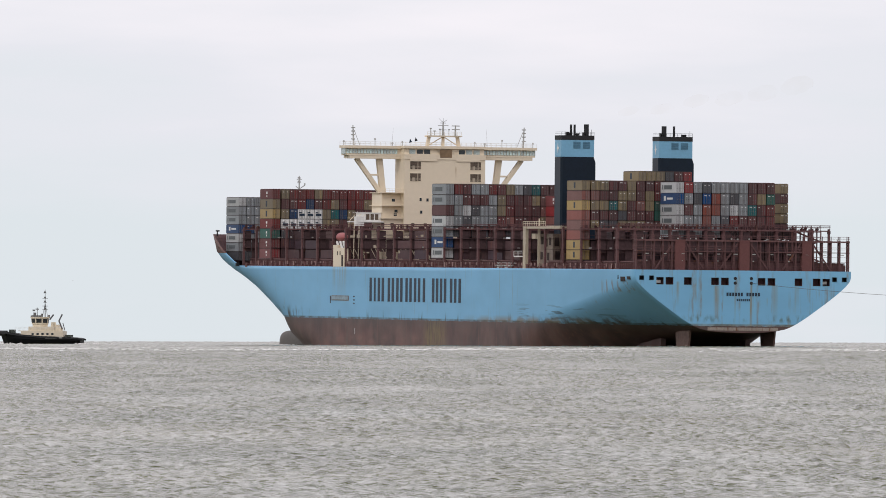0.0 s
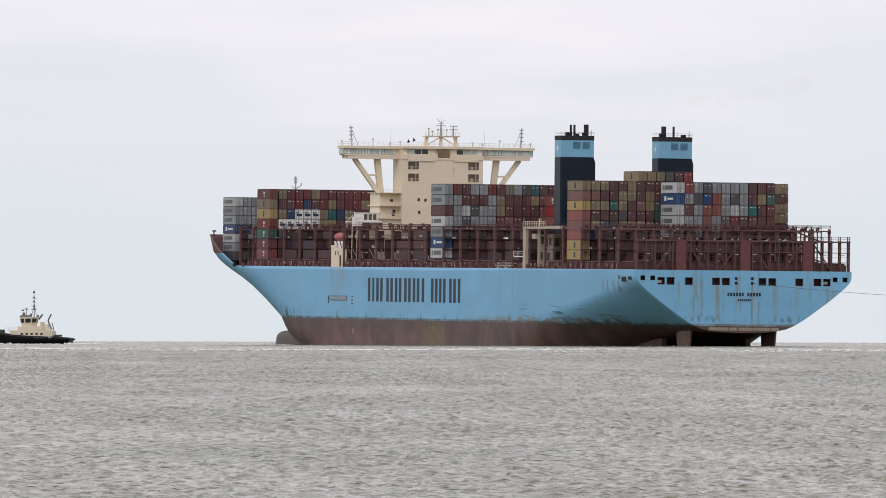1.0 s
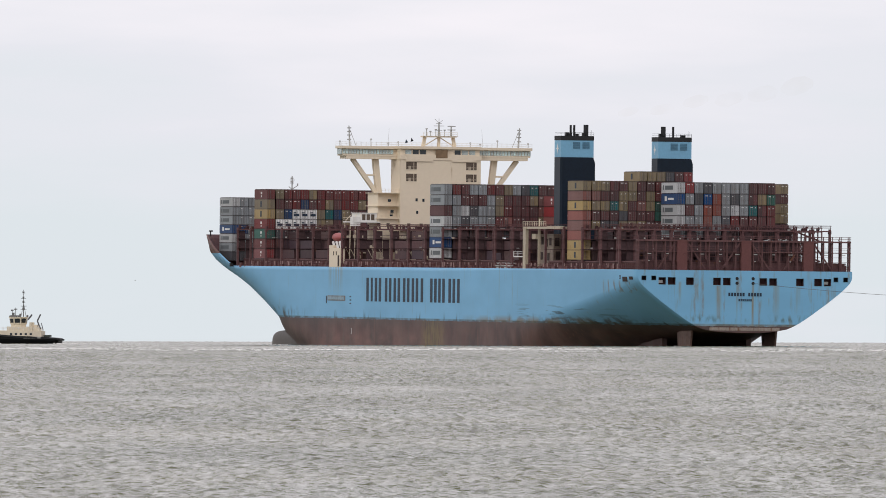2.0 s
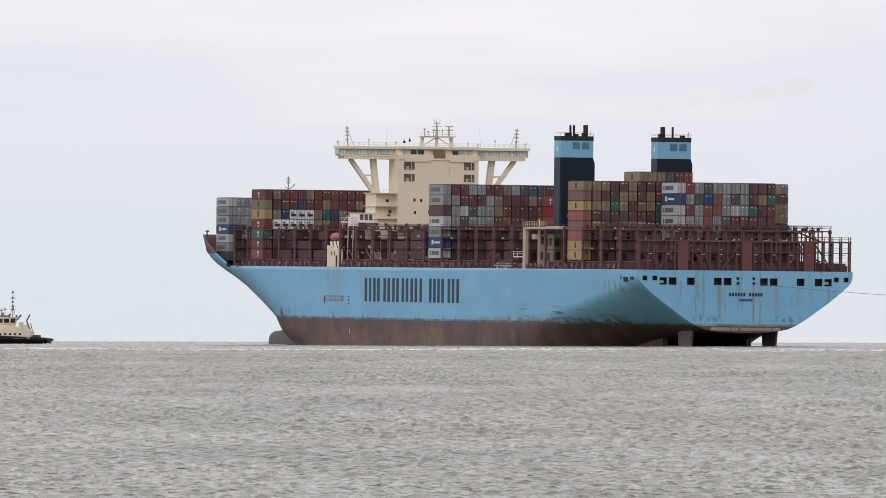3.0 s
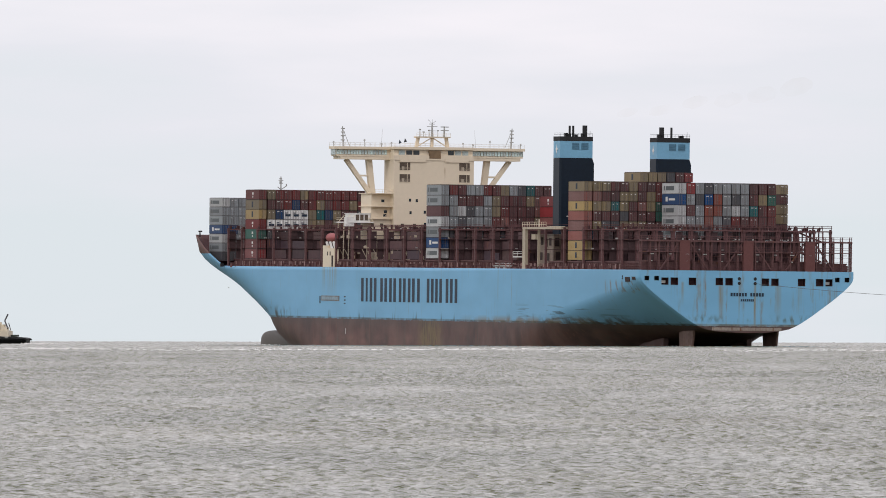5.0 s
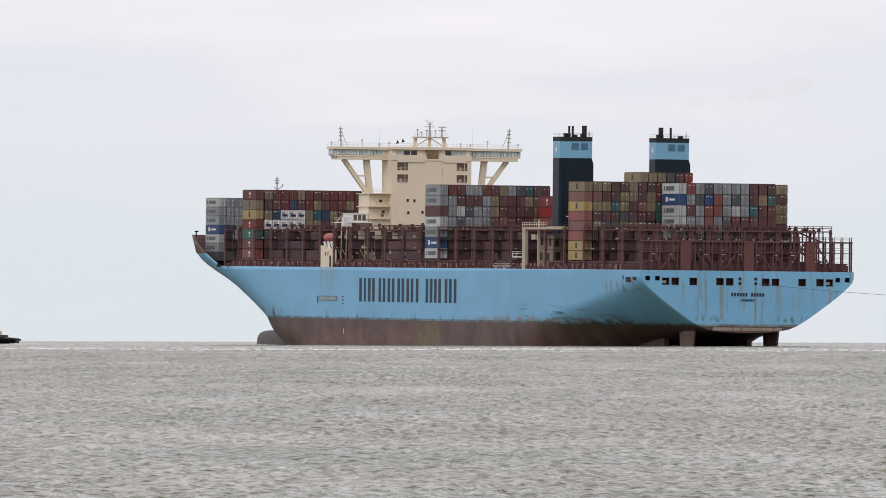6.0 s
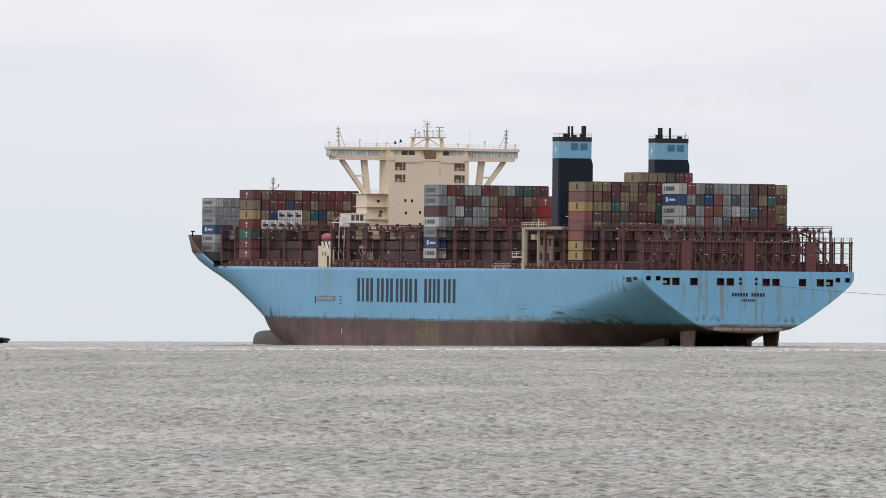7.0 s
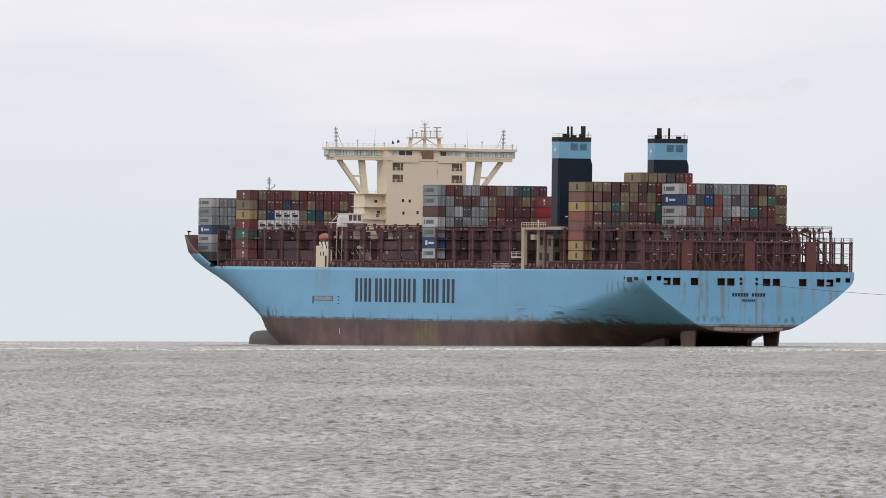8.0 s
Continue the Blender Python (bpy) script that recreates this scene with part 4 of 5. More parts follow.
def make_deckhouse():
    house = part("deckhouse", boxes((251, 259.5, -11.8, 11.8, DECK - .2, 50.1)), M_CREAM, ship, "tall cream-painted deckhouse")
    part("accommodation_block", boxes((254, 263, -17.4, 17.4, DECK - .2, 40.8)), M_CREAM, house)
    part("lower_block", boxes((252.5, 253.97, -17.4, 17.4, DECK - .2, 33.6)), M_CREAM, house)
    # decks standing out on the port and starboard blocks
    for s in (1, -1):
        y0, y1 = sorted((s * 11.9, s * 18.0))
        for z in (37.2, 40.8, 33.7):
            part("ledge", boxes((251.6, 263.4, y0, y1, z - .2, z)), M_CREAM, house)
            rail = bmesh.new()
            for dz in (.5, 1.0):
                box(rail, 251.6, 251.66, y0, y1, z + dz - .03, z + dz + .03)
            for k in range(7):
                y = y0 + (y1 - y0) * k / 6
                box(rail, 251.6, 251.66, y - .03, y + .03, z, z + 1.0)
            part("rail", rail, M_CREAM, house)
        # wing supports
        bm = bmesh.new()
        beam(bm, (256.5, s * 16.4, 40.6), (256.5, s * 17.5, 50.2), 1.6, 1.5)
        part("wing_leg", bm, M_CREAM, house, "cream box leg under the bridge wing")
        bm = bmesh.new()
        beam(bm, (256.5, s * 17.0, 40.6), (256.5, s * 24.2, 50.2), 1.15, 1.4)
        part("wing_strut", bm, M_CREAM, house, "slanting cream strut under the bridge wing")
        bm = boxes((255.9, 257.1, *sorted((s * 17.2, s * 20.6)), 45.4, 45.9))
        part("wing_tie", bm, M_CREAM, house)
    # window recesses in the after face: flat panels, their shade is the brown colour
    for y in (8.6, -9.0):
        for z in (48.4, 45.1):
            part("recess", boxes((250.96, 251.3, y - 1.55, y + 1.55, z - 1.05, z + 1.05)), M_RECESS, house, "brown panel in the after wall, a recess's shade painted in")
            part("recess_frame", boxes((250.9, 251.0, y - 1.7, y + 1.7, z + 1.05, z + 1.2), (250.9, 251.0, y - 1.7, y + 1.7, z - 1.2, z - 1.05),
                                       (250.9, 251.0, y - .75, y - .62, z - 1.05, z + 1.05)), M_CREAM, house)
            part("recess_rail", boxes(*[(250.88, 250.95, y - 1.55, y + 1.55, z - 1.05 + d, z - .98 + d) for d in (.35, .7)], (250.88, 250.95, y + .2, y + .9, z - 1.0, z - .1)), M_CREAM2, house)
    for y, z in ((5.0, 38.8), (2.6, 35.6), (2.5, 32.2), (6.8, 35.4), (7.0, 38.9), (-8.5, 38.5)):
        part("porthole", boxes((250.95, 251.05, y - .32, y + .32, z - .42, z + .42)), M_DGLASS, house)
    for y in (17.5, 14.8, 9.2, 5.6):
        part("low_window", boxes((250.9 if y < 11.9 else 252.4, 251.05 if y < 11.9 else 252.55, y - .45, y + .45, 31.5, 32.3)), M_RECESS, house)
    for y, z in ((14.0, 38.6), (13.2, 35.6), (13.4, 34.6)):
        part("porthole", boxes((253.93, 254.05, y - .45, y + .45, z - .4, z + .4)), M_DGLASS, house)
    # bridge deck
    br = part("navigation_bridge", boxes((254.2, 260.0, -26.7, 26.7, 50.15, 51.0), (254.1, 260.1, -27.4, 27.4, 51.0, 51.4), (254.4, 259.8, -28.1, 28.1, 53.0, 53.75), (255.2, 259.2, -27.7, 27.7, 51.35, 53.0),
                                         (250.8, 261, -11.9, 11.9, 50.1, 51.4), (250.8, 261, -11.9, 11.9, 53.1, 53.85), (251.6, 260.5, -11.6, 11.6, 51.4, 53.1),
                                         (250.7, 250.9, -10.2, -3.2, 49.6, 51.6), (250.7, 250.9, 2.4, 10.2, 49.6, 51.6)),
              M_CREAM, ship, "wide cream wheelhouse with open wings to both sides")
    n = 18
    for s in (1, -1):
        for k in range(n):
            y = s * (12.6 + (k + .5) * (27.6 - 12.6) / n)
            placed("bridge_window", PANE, br, 254.95, y, 52.18)
        for y, pane in ((9.4, PANE_L), (7.2, PANE_D if s > 0 else PANE_L), (5.1, PANE_D)):
            placed("after_window", pane, br, 251.5, s * y, 52.2)
        part("end_window", boxes((255.2, 259, s * 27.75 - .1, s * 27.75 + .1, 51.45, 52.9)), M_GLASS, br)
    part("doorway", boxes((250.75, 251.2, -1.9, 1.5, 50.6, 52.9)), mat("varnish_brown", (0.20, 0.13, 0.07), .6, vary=.2), br, "brown recess amidships")
    rail = bmesh.new()
    for x in (254.5, 259.7):
        for dz in (.55, 1.1):
            box(rail, x - .03, x + .03, -28.0, 28.0, 53.75 + dz - .025, 53.75 + dz + .025)
        for k in range(39):
            y = -28.0 + 56.0 * k / 38
            box(rail, x - .03, x + .03, y - .03, y + .03, 53.75, 54.85)
    part("top_rail", rail, M_WHITE, br)

    # masts
    bm = bmesh.new()
    for y in (4.6, -4.6, 0):
        beam(bm, (253, y, 53.8), (253, y * .9, 56.5), .9 if y else .7, .7)
    box(bm, 251.6, 254.6, -4.8, 4.8, 56.4, 56.8)
    beam(bm, (253, 4.3, 54), (253, .4, 56.3), .25)
    beam(bm, (253, -4.3, 54), (253, -.4, 56.3), .25)
    for dz in (.5, 1.0):
        box(bm, 251.6, 251.66, -5.0, 5.0, 56.8 + dz - .03, 56.8 + dz + .03)
    for k in range(9):
        box(bm, 251.6, 251.66, -5.0 + 1.25 * k - .03, -5.0 + 1.25 * k + .03, 56.6, 57.8)
    box(bm, 251.6, 254, -5.2, 5.2, 56.55, 56.7)
    part("mast_platform", bm, M_CREAM, house, "cream radar mast platform")
    bm = bmesh.new()
    tube(bm, (253, 0, 56.8), (253, 0, 60.7), .38, .16)
    for z, a, c in ((59.6, -1.5, 1.5), (58.4, -1.0, 1.2), (60.3, -.8, .9)):
        box(bm, 252.9, 253.1, a, c, z - .08, z + .08)
    tube(bm, (253, 0, 60.7), (253, 0, 61.7), .07, .04)
    beam(bm, (253, 0, 60.4), (253, 1.2, 61.5), .1)
    beam(bm, (253, 0, 60.4), (253, -1.1, 61.2), .1)
    part("radar_mast", bm, M_STEEL, house, "grey radar mast with lamps")
    bm = bmesh.new()
    tube(bm, (253, -3.6, 56.8), (253, -3.6, 59.7), .3, .16)
    for z in (59.5, 58.5):
        box(bm, 252.7, 253.3, -4.8, -2.6, z - .1, z + .15)
    part("radar_scanner", bm, M_STEEL, house, "grey pole with two radar scanners")
    for y, z, r in ((3.6, 58.9, .16), (.9, 58.7, .12), (2.5, 58.2, .1), (-1.7, 58.6, .1)):
        bm = bmesh.new()
        tube(bm, (253, y, 56.8), (253, y, z), r, r * .7)
        box(bm, 252.8, 253.2, y - .28, y + .28, z - .3, z)
        part("aerial", bm, M_STEEL, house)
    for s in (1, -1):
        bm = bmesh.new()
        tube(bm, (257, s * 24.8, 53.8), (257, s * 25.1, 59.4), .28, .14)
        beam(bm, (257, s * 23.0, 53.9), (257, s * 24.8, 58.2), .12)
        for z in (55.4, 56.6, 57.6, 58.6):
            box(bm, 256.7, 257.3, s * 25 - .5, s * 25 + .5, z, z + .3)
        part("signal_mast", bm, M_STEEL, house, "slim grey signal mast on the bridge wing")
        for y, z in ((18.6, 55.9), (27.7, 55.2), (13.5, 54.9), (10.6, 55.2)):
            bm = bmesh.new()
            tube(bm, (257, s * y, 53.8), (257, s * y, z - .5), .1)
            tube(bm, (257, s * y, z - .5), (257, s * y, z), .32, .2)
            part("searchlight", bm, M_STEEL, house)
        bm = bmesh.new()
        tube(bm, (256, s * 14, 53.8), (256, s * 13.6, 58.8), .05, .02, 6)
        part("whip_aerial", bm, M_STEEL, house)
    for y, z, m in ((10.2, 54.6, M_LETTER), (8.6, 55.0, M_BLACK)):
        bm = bmesh.new()
        v = [bm.verts.new(p) for p in ((252, y, z), (252, y - .25, z + 1.2), (252, y - .9, z + .3), (252.1, y, z), (252.1, y - .25, z + 1.2), (252.1, y - .9, z + .3))]
        for f in ((0, 1, 2), (5, 4, 3), (0, 3, 4, 1), (1, 4, 5, 2), (2, 5, 3, 0)):
            bm.faces.new([v[i] for i in f])
        part("signal_flag", bm, m, house, "small dark signal flag")
    # boat station on the port side
    part("boat_platform", boxes((252, 263, 17.4, 24.6, 32.4, 32.7), (254.2, 262.5, 17.5, 22.2, 32.7, 35.0), (254, 262.7, 17.4, 22.5, 35.0, 35.15), (252.2, 254.6, 23.0, 25.2, 31.4, 34.0)),
         M_WHITE, house, "white boat platform with awning frames")
    for y in (18.3, 19.6, 20.9):
        part("awning_panel", boxes((254.1, 254.19, y, y + .95, 33.1, 34.7)), M_RECESS, house, "brown shaded panel of the boat station")
    bm = bmesh.new()
    for x in (253, 257.5, 262.5):
        beam(bm, (x, 24.4, DECK), (x, 24.2, 32.4), .22)
        beam(bm, (x, 24.2, 32.6), (x, 22.4, 34.6), .12)
    for z in (33.3, 33.8):
        box(bm, 252, 263, 24.5, 24.6, z - .04, z + .04)
    part("boat_davit", bm, M_CREAM, house, "cream davit frames")
    boat = bmesh.new()
    bmesh.ops.create_uvsphere(boat, u_segments=18, v_segments=12, radius=1)
    for v in boat.verts:
        v.co = Vector((258.5 + v.co.x * 3.6, 27.4 + v.co.y * 1.4, 28.2 + (v.co.z * 1.3 if v.co.z > 0 else v.co.z * 1.2)))
    part("lifeboat", boat, M_ORANGE, house, "faded orange enclosed lifeboat", True)
    part("boarding_house", boxes((250.0, 260, 28.2, 29.5, DECK - .1, 25.2), (256, 260, 28.2, 29.55, 25.2, 26.0)), M_CREAM, ship, "cream boarding station at the ship's side")
    for x in (251, 254, 257):
        bm = bmesh.new()
        beam(bm, (x, 28.8, 25.0), (x + 1.8, 28.8, 27.0), .5)
        part("boarding_hood", bm, M_WHITE, ship, "slanting white hood")
    part("boarding_door", boxes((250.8, 252.2, 29.5, 29.56, DECK + .1, 23.2)), M_DARK, ship)
    for x in (253.2, 255.6):
        part("boarding_window", boxes((x, x + .6, 29.5, 29.56, 23.2, 24.3)), M_DARK, ship)


PANE = mesh_of("bridge_window", boxes((-.06, .06, -.33, .33, -.62, .62)), M_GLASS)
PANE_L = mesh_of("pale_window", boxes((-.06, .12, -.85, .85, -.62, .62)), M_GLASS)
PANE_D = mesh_of("after_window", boxes((-.06, .12, -.85, .85, -.62, .62)), M_DGLASS)
make_deckhouse()


M_SLAT = mat("slat_blue", (0.08, 0.20, 0.30), .5, vary=.2)


def make_funnels():
    for s in (1, -1):
        y0, y1 = (8.9, 18.1) if s > 0 else (-18.7, -9.3)
        yc = (y0 + y1) / 2
        bm = bmesh.new()

        def ring(z, grow, cut):
            pts = [(95, y0 - grow), (95, y1 - cut), (95 + cut, y1), (100.2, y1), (100.2, y0 - grow)]
            return [bm.verts.new((x, y, z)) for x, y in pts]
        rings = [ring(DECK, .5, .5), ring(48.2, .45, .5), ring(49.5, .02, .5), ring(49.7, 0, .5)]
        for a, c in zip(rings, rings[1:]):
            for i in range(5):
                bm.faces.new((a[i], a[(i + 1) % 5], c[(i + 1) % 5], c[i]))
        bm.faces.new(rings[-1])
        fun = part("funnel", bm, M_NAVY, ship, "square navy funnel with a light blue band")
        part("blue_band", boxes((94.97, 100.2, y0, y1, 49.72, 54.2)), M_SKYBLUE, fun, "light blue band")
        part("cap", boxes((94.9, 100.25, y0 - .05, y1 + .05, 54.22, 55.4)), M_BLACK, fun, "soot-black cap")
        for k in (-1, 1):
            y = yc - .9 + k * 1.32 - .2
            part("louvre", boxes((94.9, 95.0, y - .98, y + .98, 51.95, 53.75)), mat("louvre_blue", (0.06, 0.17, 0.25), .5, vary=.2), fun)
            bm = bmesh.new()
            for i in range(4):
                box(bm, 94.84, 94.93, y - .98, y + .98, 52.0 + i * .46, 52.2 + i * .46)
            part("slat", bm, M_SLAT, fun)
        bm = bmesh.new()
        star = [bm.verts.new((97.6 + .9 * r * math.cos(a), y1 + .03, 52.0 + 1.35 * r * math.sin(a))) for a, r in
                [(math.pi / 4 * i + math.pi / 2, 1.0 if i % 2 == 0 else 0.42) for i in range(8)]]
        bm.faces.new(star)
        g = bmesh.ops.extrude_face_region(bm, geom=bm.faces[:])
        for v in g["geom"]:
            if isinstance(v, bmesh.types.BMVert):
                v.co.y += .04
        part("emblem", bm, M_WHITE, fun, "plain white emblem patch")
        tubes = ((13.9, .3, 58.3), (14.9, .3, 58.3), (10.6, .66, 58.4)) if s > 0 else ((-11.2, .66, 58.2), (-14.0, .3, 58.2))
        for y, r, z in tubes:
            bm = bmesh.new()
            tube(bm, (96.5, y, 55.3), (96.5, y, z), r, n=14)
            part("exhaust_pipe", bm, M_BLACK, fun, "sooty exhaust pipe")
        bm = bmesh.new()
        rs = random.Random(5 + s)
        for z in (55.9, 56.3):
            box(bm, 95.0, 95.06, y0, y1, z - .03, z + .03)
            box(bm, 95.0, 100, y1 - .06, y1, z - .03, z + .03)
        for k in range(10):
            y = y0 + (y1 - y0) * k / 9
            box(bm, 95, 95.06, y - .03, y + .03, 55.4, 56.3)
        for k in range(7):
            y = rs.uniform(y0 + .3, y1 - .3)
            box(bm, 95.6, 96.6, y - rs.uniform(.15, .4), y + .3, 55.4, 55.4 + rs.uniform(.3, 1.1))
        tube(bm, (96, y0 + .4, 55.4), (96, y0 + .4, 57.0), .05, n=6)
        tagged(part("top_fittings", bm, M_BLACK, fun), kind="stuff")
        part("lower_light", boxes((94.3, 94.36, yc + 2, yc + 2.8, 34, 34.25)), M_WHITE, fun)


make_funnels()


def make_casing():
    """Cream gantry at the ship's side by the funnels, with its stores crane and a low balcony."""
    g = part("stores_gantry", boxes((90.4, 92.6, 28.5, 29.3, DECK, 30.6), (62, 92.8, 27.4, 29.3, 30.5, 31.1), (83.7, 84.2, 27.4, 28.0, DECK, 30.4)), M_CREAM2, ship,
             "cream stores gantry at the deck edge")
    bm = bmesh.new()
    for z in (31.8, 32.4):
        box(bm, 74, 92.8, 29.2, 29.28, z - .05, z + .05)
        box(bm, 60, 74, 28.9, 28.98, z - 1.2 - .05, z - 1.2 + .05)
    for k in range(11):
        x = 74 + 18.8 * k / 10
        box(bm, x - .05, x + .05, 29.2, 29.28, 31.2, 32.4)
    part("gantry_rail", bm, M_CREAM, g)
    part("side_balcony", boxes((92.8, 100, 28.2, 29.4, 23.0, 23.3), (92.8, 100, 29.3, 29.38, 24.0, 24.1), (92.8, 100, 29.3, 29.38, 24.5, 24.6), (99.9, 100, 29.3, 29.4, 23.3, 24.6),
                               (96.4, 96.5, 29.3, 29.4, 23.3, 24.6)), M_WHITE, g, "small white balcony")
    part("crane_house", boxes((85.5, 88.5, 26.8, 28.2, 27.8, 29.2)), M_CREAM2, g)
    bm = bmesh.new()
    tube(bm, (84.5, 27.5, 31.2), (84.5, 27.5, 33.2), .2, .12)
    part("crane_jib", bm, M_CREAM, g)
    # darker, browner cream than the gantry's
    part("machinery", boxes((76.5, 88, 18, 26.2, DECK, 29.2)), mat("dark_cream_paint", (0.21, 0.165, 0.13), 0.6, vary=0.3, rust=0.5), ship, "dull cream machinery casing")
    for y, z in ((25.2, 26), (23.4, 26), (25.0, 22.4), (21.6, 26.2), (20.2, 23)):
        part("machinery_vent", boxes((76.4, 76.52, y - .6, y + .6, z, z + 2.2)), M_DARK, ship)
    for x, z in ((79, 26.2), (82, 25.8), (85.4, 26.4), (80.5, 22.2), (86, 22.4)):
        part("machinery_vent", boxes((x - .8, x + .8, 26.18, 26.3, z, z + 2)), M_DARK, ship)
    part("pipe_run", boxes((101.5, 116, 28.9, 29.2, DECK + .5, DECK + .9), (101.5, 116, 28.5, 28.8, DECK + 1.2, DECK + 1.5), (103, 115, 28.6, 29.1, DECK - .2, DECK + .4)), M_STEEL, ship, "grey pipes along the deck edge")


make_casing()


def make_bow_gear():
    bm = bmesh.new()
    tube(bm, (388, 0, 21), (388, 0, 46.2), .45, .16)
    box(bm, 387.4, 388.6, -1.5, 1.5, 42.0, 42.2)
    beam(bm, (388, 0, 42.4), (388, -1.7, 43.5), .22)
    beam(bm, (388, -1.7, 43.5), (388, -1.7, 44.1), .3)
    beam(bm, (388, 0, 42.4), (388, 1.0, 43.2), .18)
    for z, w in ((44.2, .5), (45.1, .7), (40.9, 1.2)):
        box(bm, 387.8, 388.2, -w, w, z - .1, z + .1)
    for z in (44.4, 45.4):
        box(bm, 387.7, 388.3, -.3, .4, z, z + .4)
    part("foremast", bm, M_STEEL, ship, "grey foremast with lamps")
    bm = bmesh.new()
    tube(bm, (386, 25.2, 28.4), (386, 25.2, 30.2), .22, .16)
    box(bm, 385.7, 386.3, 24.6, 25.6, 29.8, 30.2)
    part("bow_lamp", bm, M_BLACK, ship)
    part("breakwater", boxes((381, 381.4, -22, 22, DECK - .2, 27.0)), M_BROWN, ship, "red-brown breakwater")


make_bow_gear()


# ---- tow rope leading off from the stern ----
def make_rope():
    cu = bpy.data.curves.new("tow_rope", "CURVE")
    cu.dimensions, cu.bevel_depth, cu.bevel_resolution = "3D", 0.048, 2
    sp = cu.splines.new("POLY")
    a, c = Vector((-0.15, -2.2, 16.75)), Vector((-95, -34, 13.3))
    sp.points.add(24)
    for i in range(25):
        u = i / 24
        p = a.lerp(c, u)
        sp.points[i].co = (*(p - Vector((0, 0, 0.7 * 4 * u * (1 - u)))), 1)
    cu.materials.append(M_ROPE)
    rope = tagged(new("tow_rope", cu), "thin dark tow rope stretched from the stern", "rope")
    CARGO.append((rope, pose(0, 0, 0)))


make_rope()


# ---- harbour tug: local x forward, z up from the waterline ----
def make_tug():
    tug = tagged(new("tugboat"), "black-hulled harbour tug with cream superstructure", "tugboat")
    T_BLACK = mat("tug_black_paint", (0.004, 0.0045, 0.0055), .55, vary=.3)
    T_CREAM = mat("tug_cream_paint", (0.69, 0.61, 0.47), .5, vary=.08)
    T_BLACK.node_tree.nodes["Principled BSDF"].inputs["Specular IOR Level"].default_value = 0.15
    T_DECK = mat("tug_deck_green", (0.05, 0.06, 0.05), .7)
    bm = bmesh.new()
    st = [(-12.9, 3.6, 1.6), (-12.0, 4.8, 1.95), (-8, 5.3, 2.2), (0, 5.5, 2.5), (5, 5.4, 2.9), (8.6, 4.6, 3.4), (11.0, 3.0, 3.75), (12.4, 1.2, 3.95), (12.9, .1, 4.0)]
    prev = None
    for x, w, top in st:
        cur = []
        for s in (1, -1):
            for y, z in ((0.55 * w, -1.5), (.93 * w, .4), (w, top * .55), (w * .99, top)):
                xx = x - (1.6 if x > 8 else -.5 if x < -11 else 0) * (1 - max(z, 0) / 4.6)
                cur.append(bm.verts.new((xx, s * y, z)))
        if prev:
            for o in (0, 4):
                for i in range(3):
                    bm.faces.new((prev[o + i], prev[o + i + 1], cur[o + i + 1], cur[o + i]))
            bm.faces.new((prev[3], prev[7], cur[7], cur[3]))
            bm.faces.new((prev[0], prev[4], cur[4], cur[0]))
        else:
            bm.faces.new((cur[0], cur[1], cur[2], cur[3], cur[7], cur[6], cur[5], cur[4]))
        prev = cur
    part("hull", bm, T_BLACK, tug, "black hull")
    bm = bmesh.new()
    for (x0, w0, t0), (x1, w1, t1) in zip(st, st[1:]):
        for s in (1, -1):
            beam(bm, (x0, s * w0, t0 - .3), (x1, s * w1, t1 - .3), .42)
    part("fender", bm, M_BLACK, tug, "heavy black rubber fender")
    bm = bmesh.new()
    for k in range(7):
        tube(bm, (10.8 - k * .1, -3 + k, 3.3), (12.6 - .12 * (k - 3) ** 2, -3 + k, 3.3), .8, n=10)
    part("bow_fender", bm, M_BLACK, tug, "bulky bow fender")
    bm = boxes((-7.2, 5.6, -3.6, 3.6, 2.0, 3.95), (-6.8, 6.4, -3.4, 3.4, 3.9, 4.1))
    sup = part("superstructure", bm, T_CREAM, tug, "cream deckhouse")
    part("upper_house", boxes((-4.4, 3.4, -2.8, 2.8, 4.05, 5.3), (-6.4, -4.2, -1.8, 1.8, 4.05, 5.0), (-5.6, -4.3, -1.5, 1.5, 5.0, 5.9)), T_CREAM, sup)
    for k in range(5):
        part("side_window", boxes((-4.4 + k * 1.5, -3.7 + k * 1.5, 3.56, 3.64, 2.75, 3.35)), M_DGLASS, sup)
    wh = bmesh.new()
    n = 8
    lo = [(3.0 * math.cos(math.pi * (i + .5) / 4), 2.6 * math.sin(math.pi * (i + .5) / 4)) for i in range(n)]
    rings = [[wh.verts.new((0.3 + x * k, y * k, z)) for x, y in lo] for z, k in ((5.2, .78), (6.0, .8), (6.02, .86), (7.9, .95), (7.95, 1.02), (8.2, 1.02))]
    for a, c in zip(rings, rings[1:]):
        for i in range(n):
            wh.faces.new((a[i], a[(i + 1) % n], c[(i + 1) % n], c[i]))
    wh.faces.new(rings[-1])
    wheel = part("wheelhouse", wh, T_CREAM, tug, "eight-sided wheelhouse")
    for i in range(n):
        a, c = lo[i], lo[(i + 1) % n]
        bm = bmesh.new()
        q = []
        for z, k in ((6.45, .885), (7.65, .945)):
            for e in (.12, .88):
                x, y = a[0] + (c[0] - a[0]) * e, a[1] + (c[1] - a[1]) * e
                q.append(Vector((0.3 + x * k, y * k, z)))
        nrm = Vector(((a[0] + c[0]) / 2, (a[1] + c[1]) / 2, 0)).normalized() * .05
        v = [bm.verts.new(p) for p in q] + [bm.verts.new(p + nrm) for p in q]
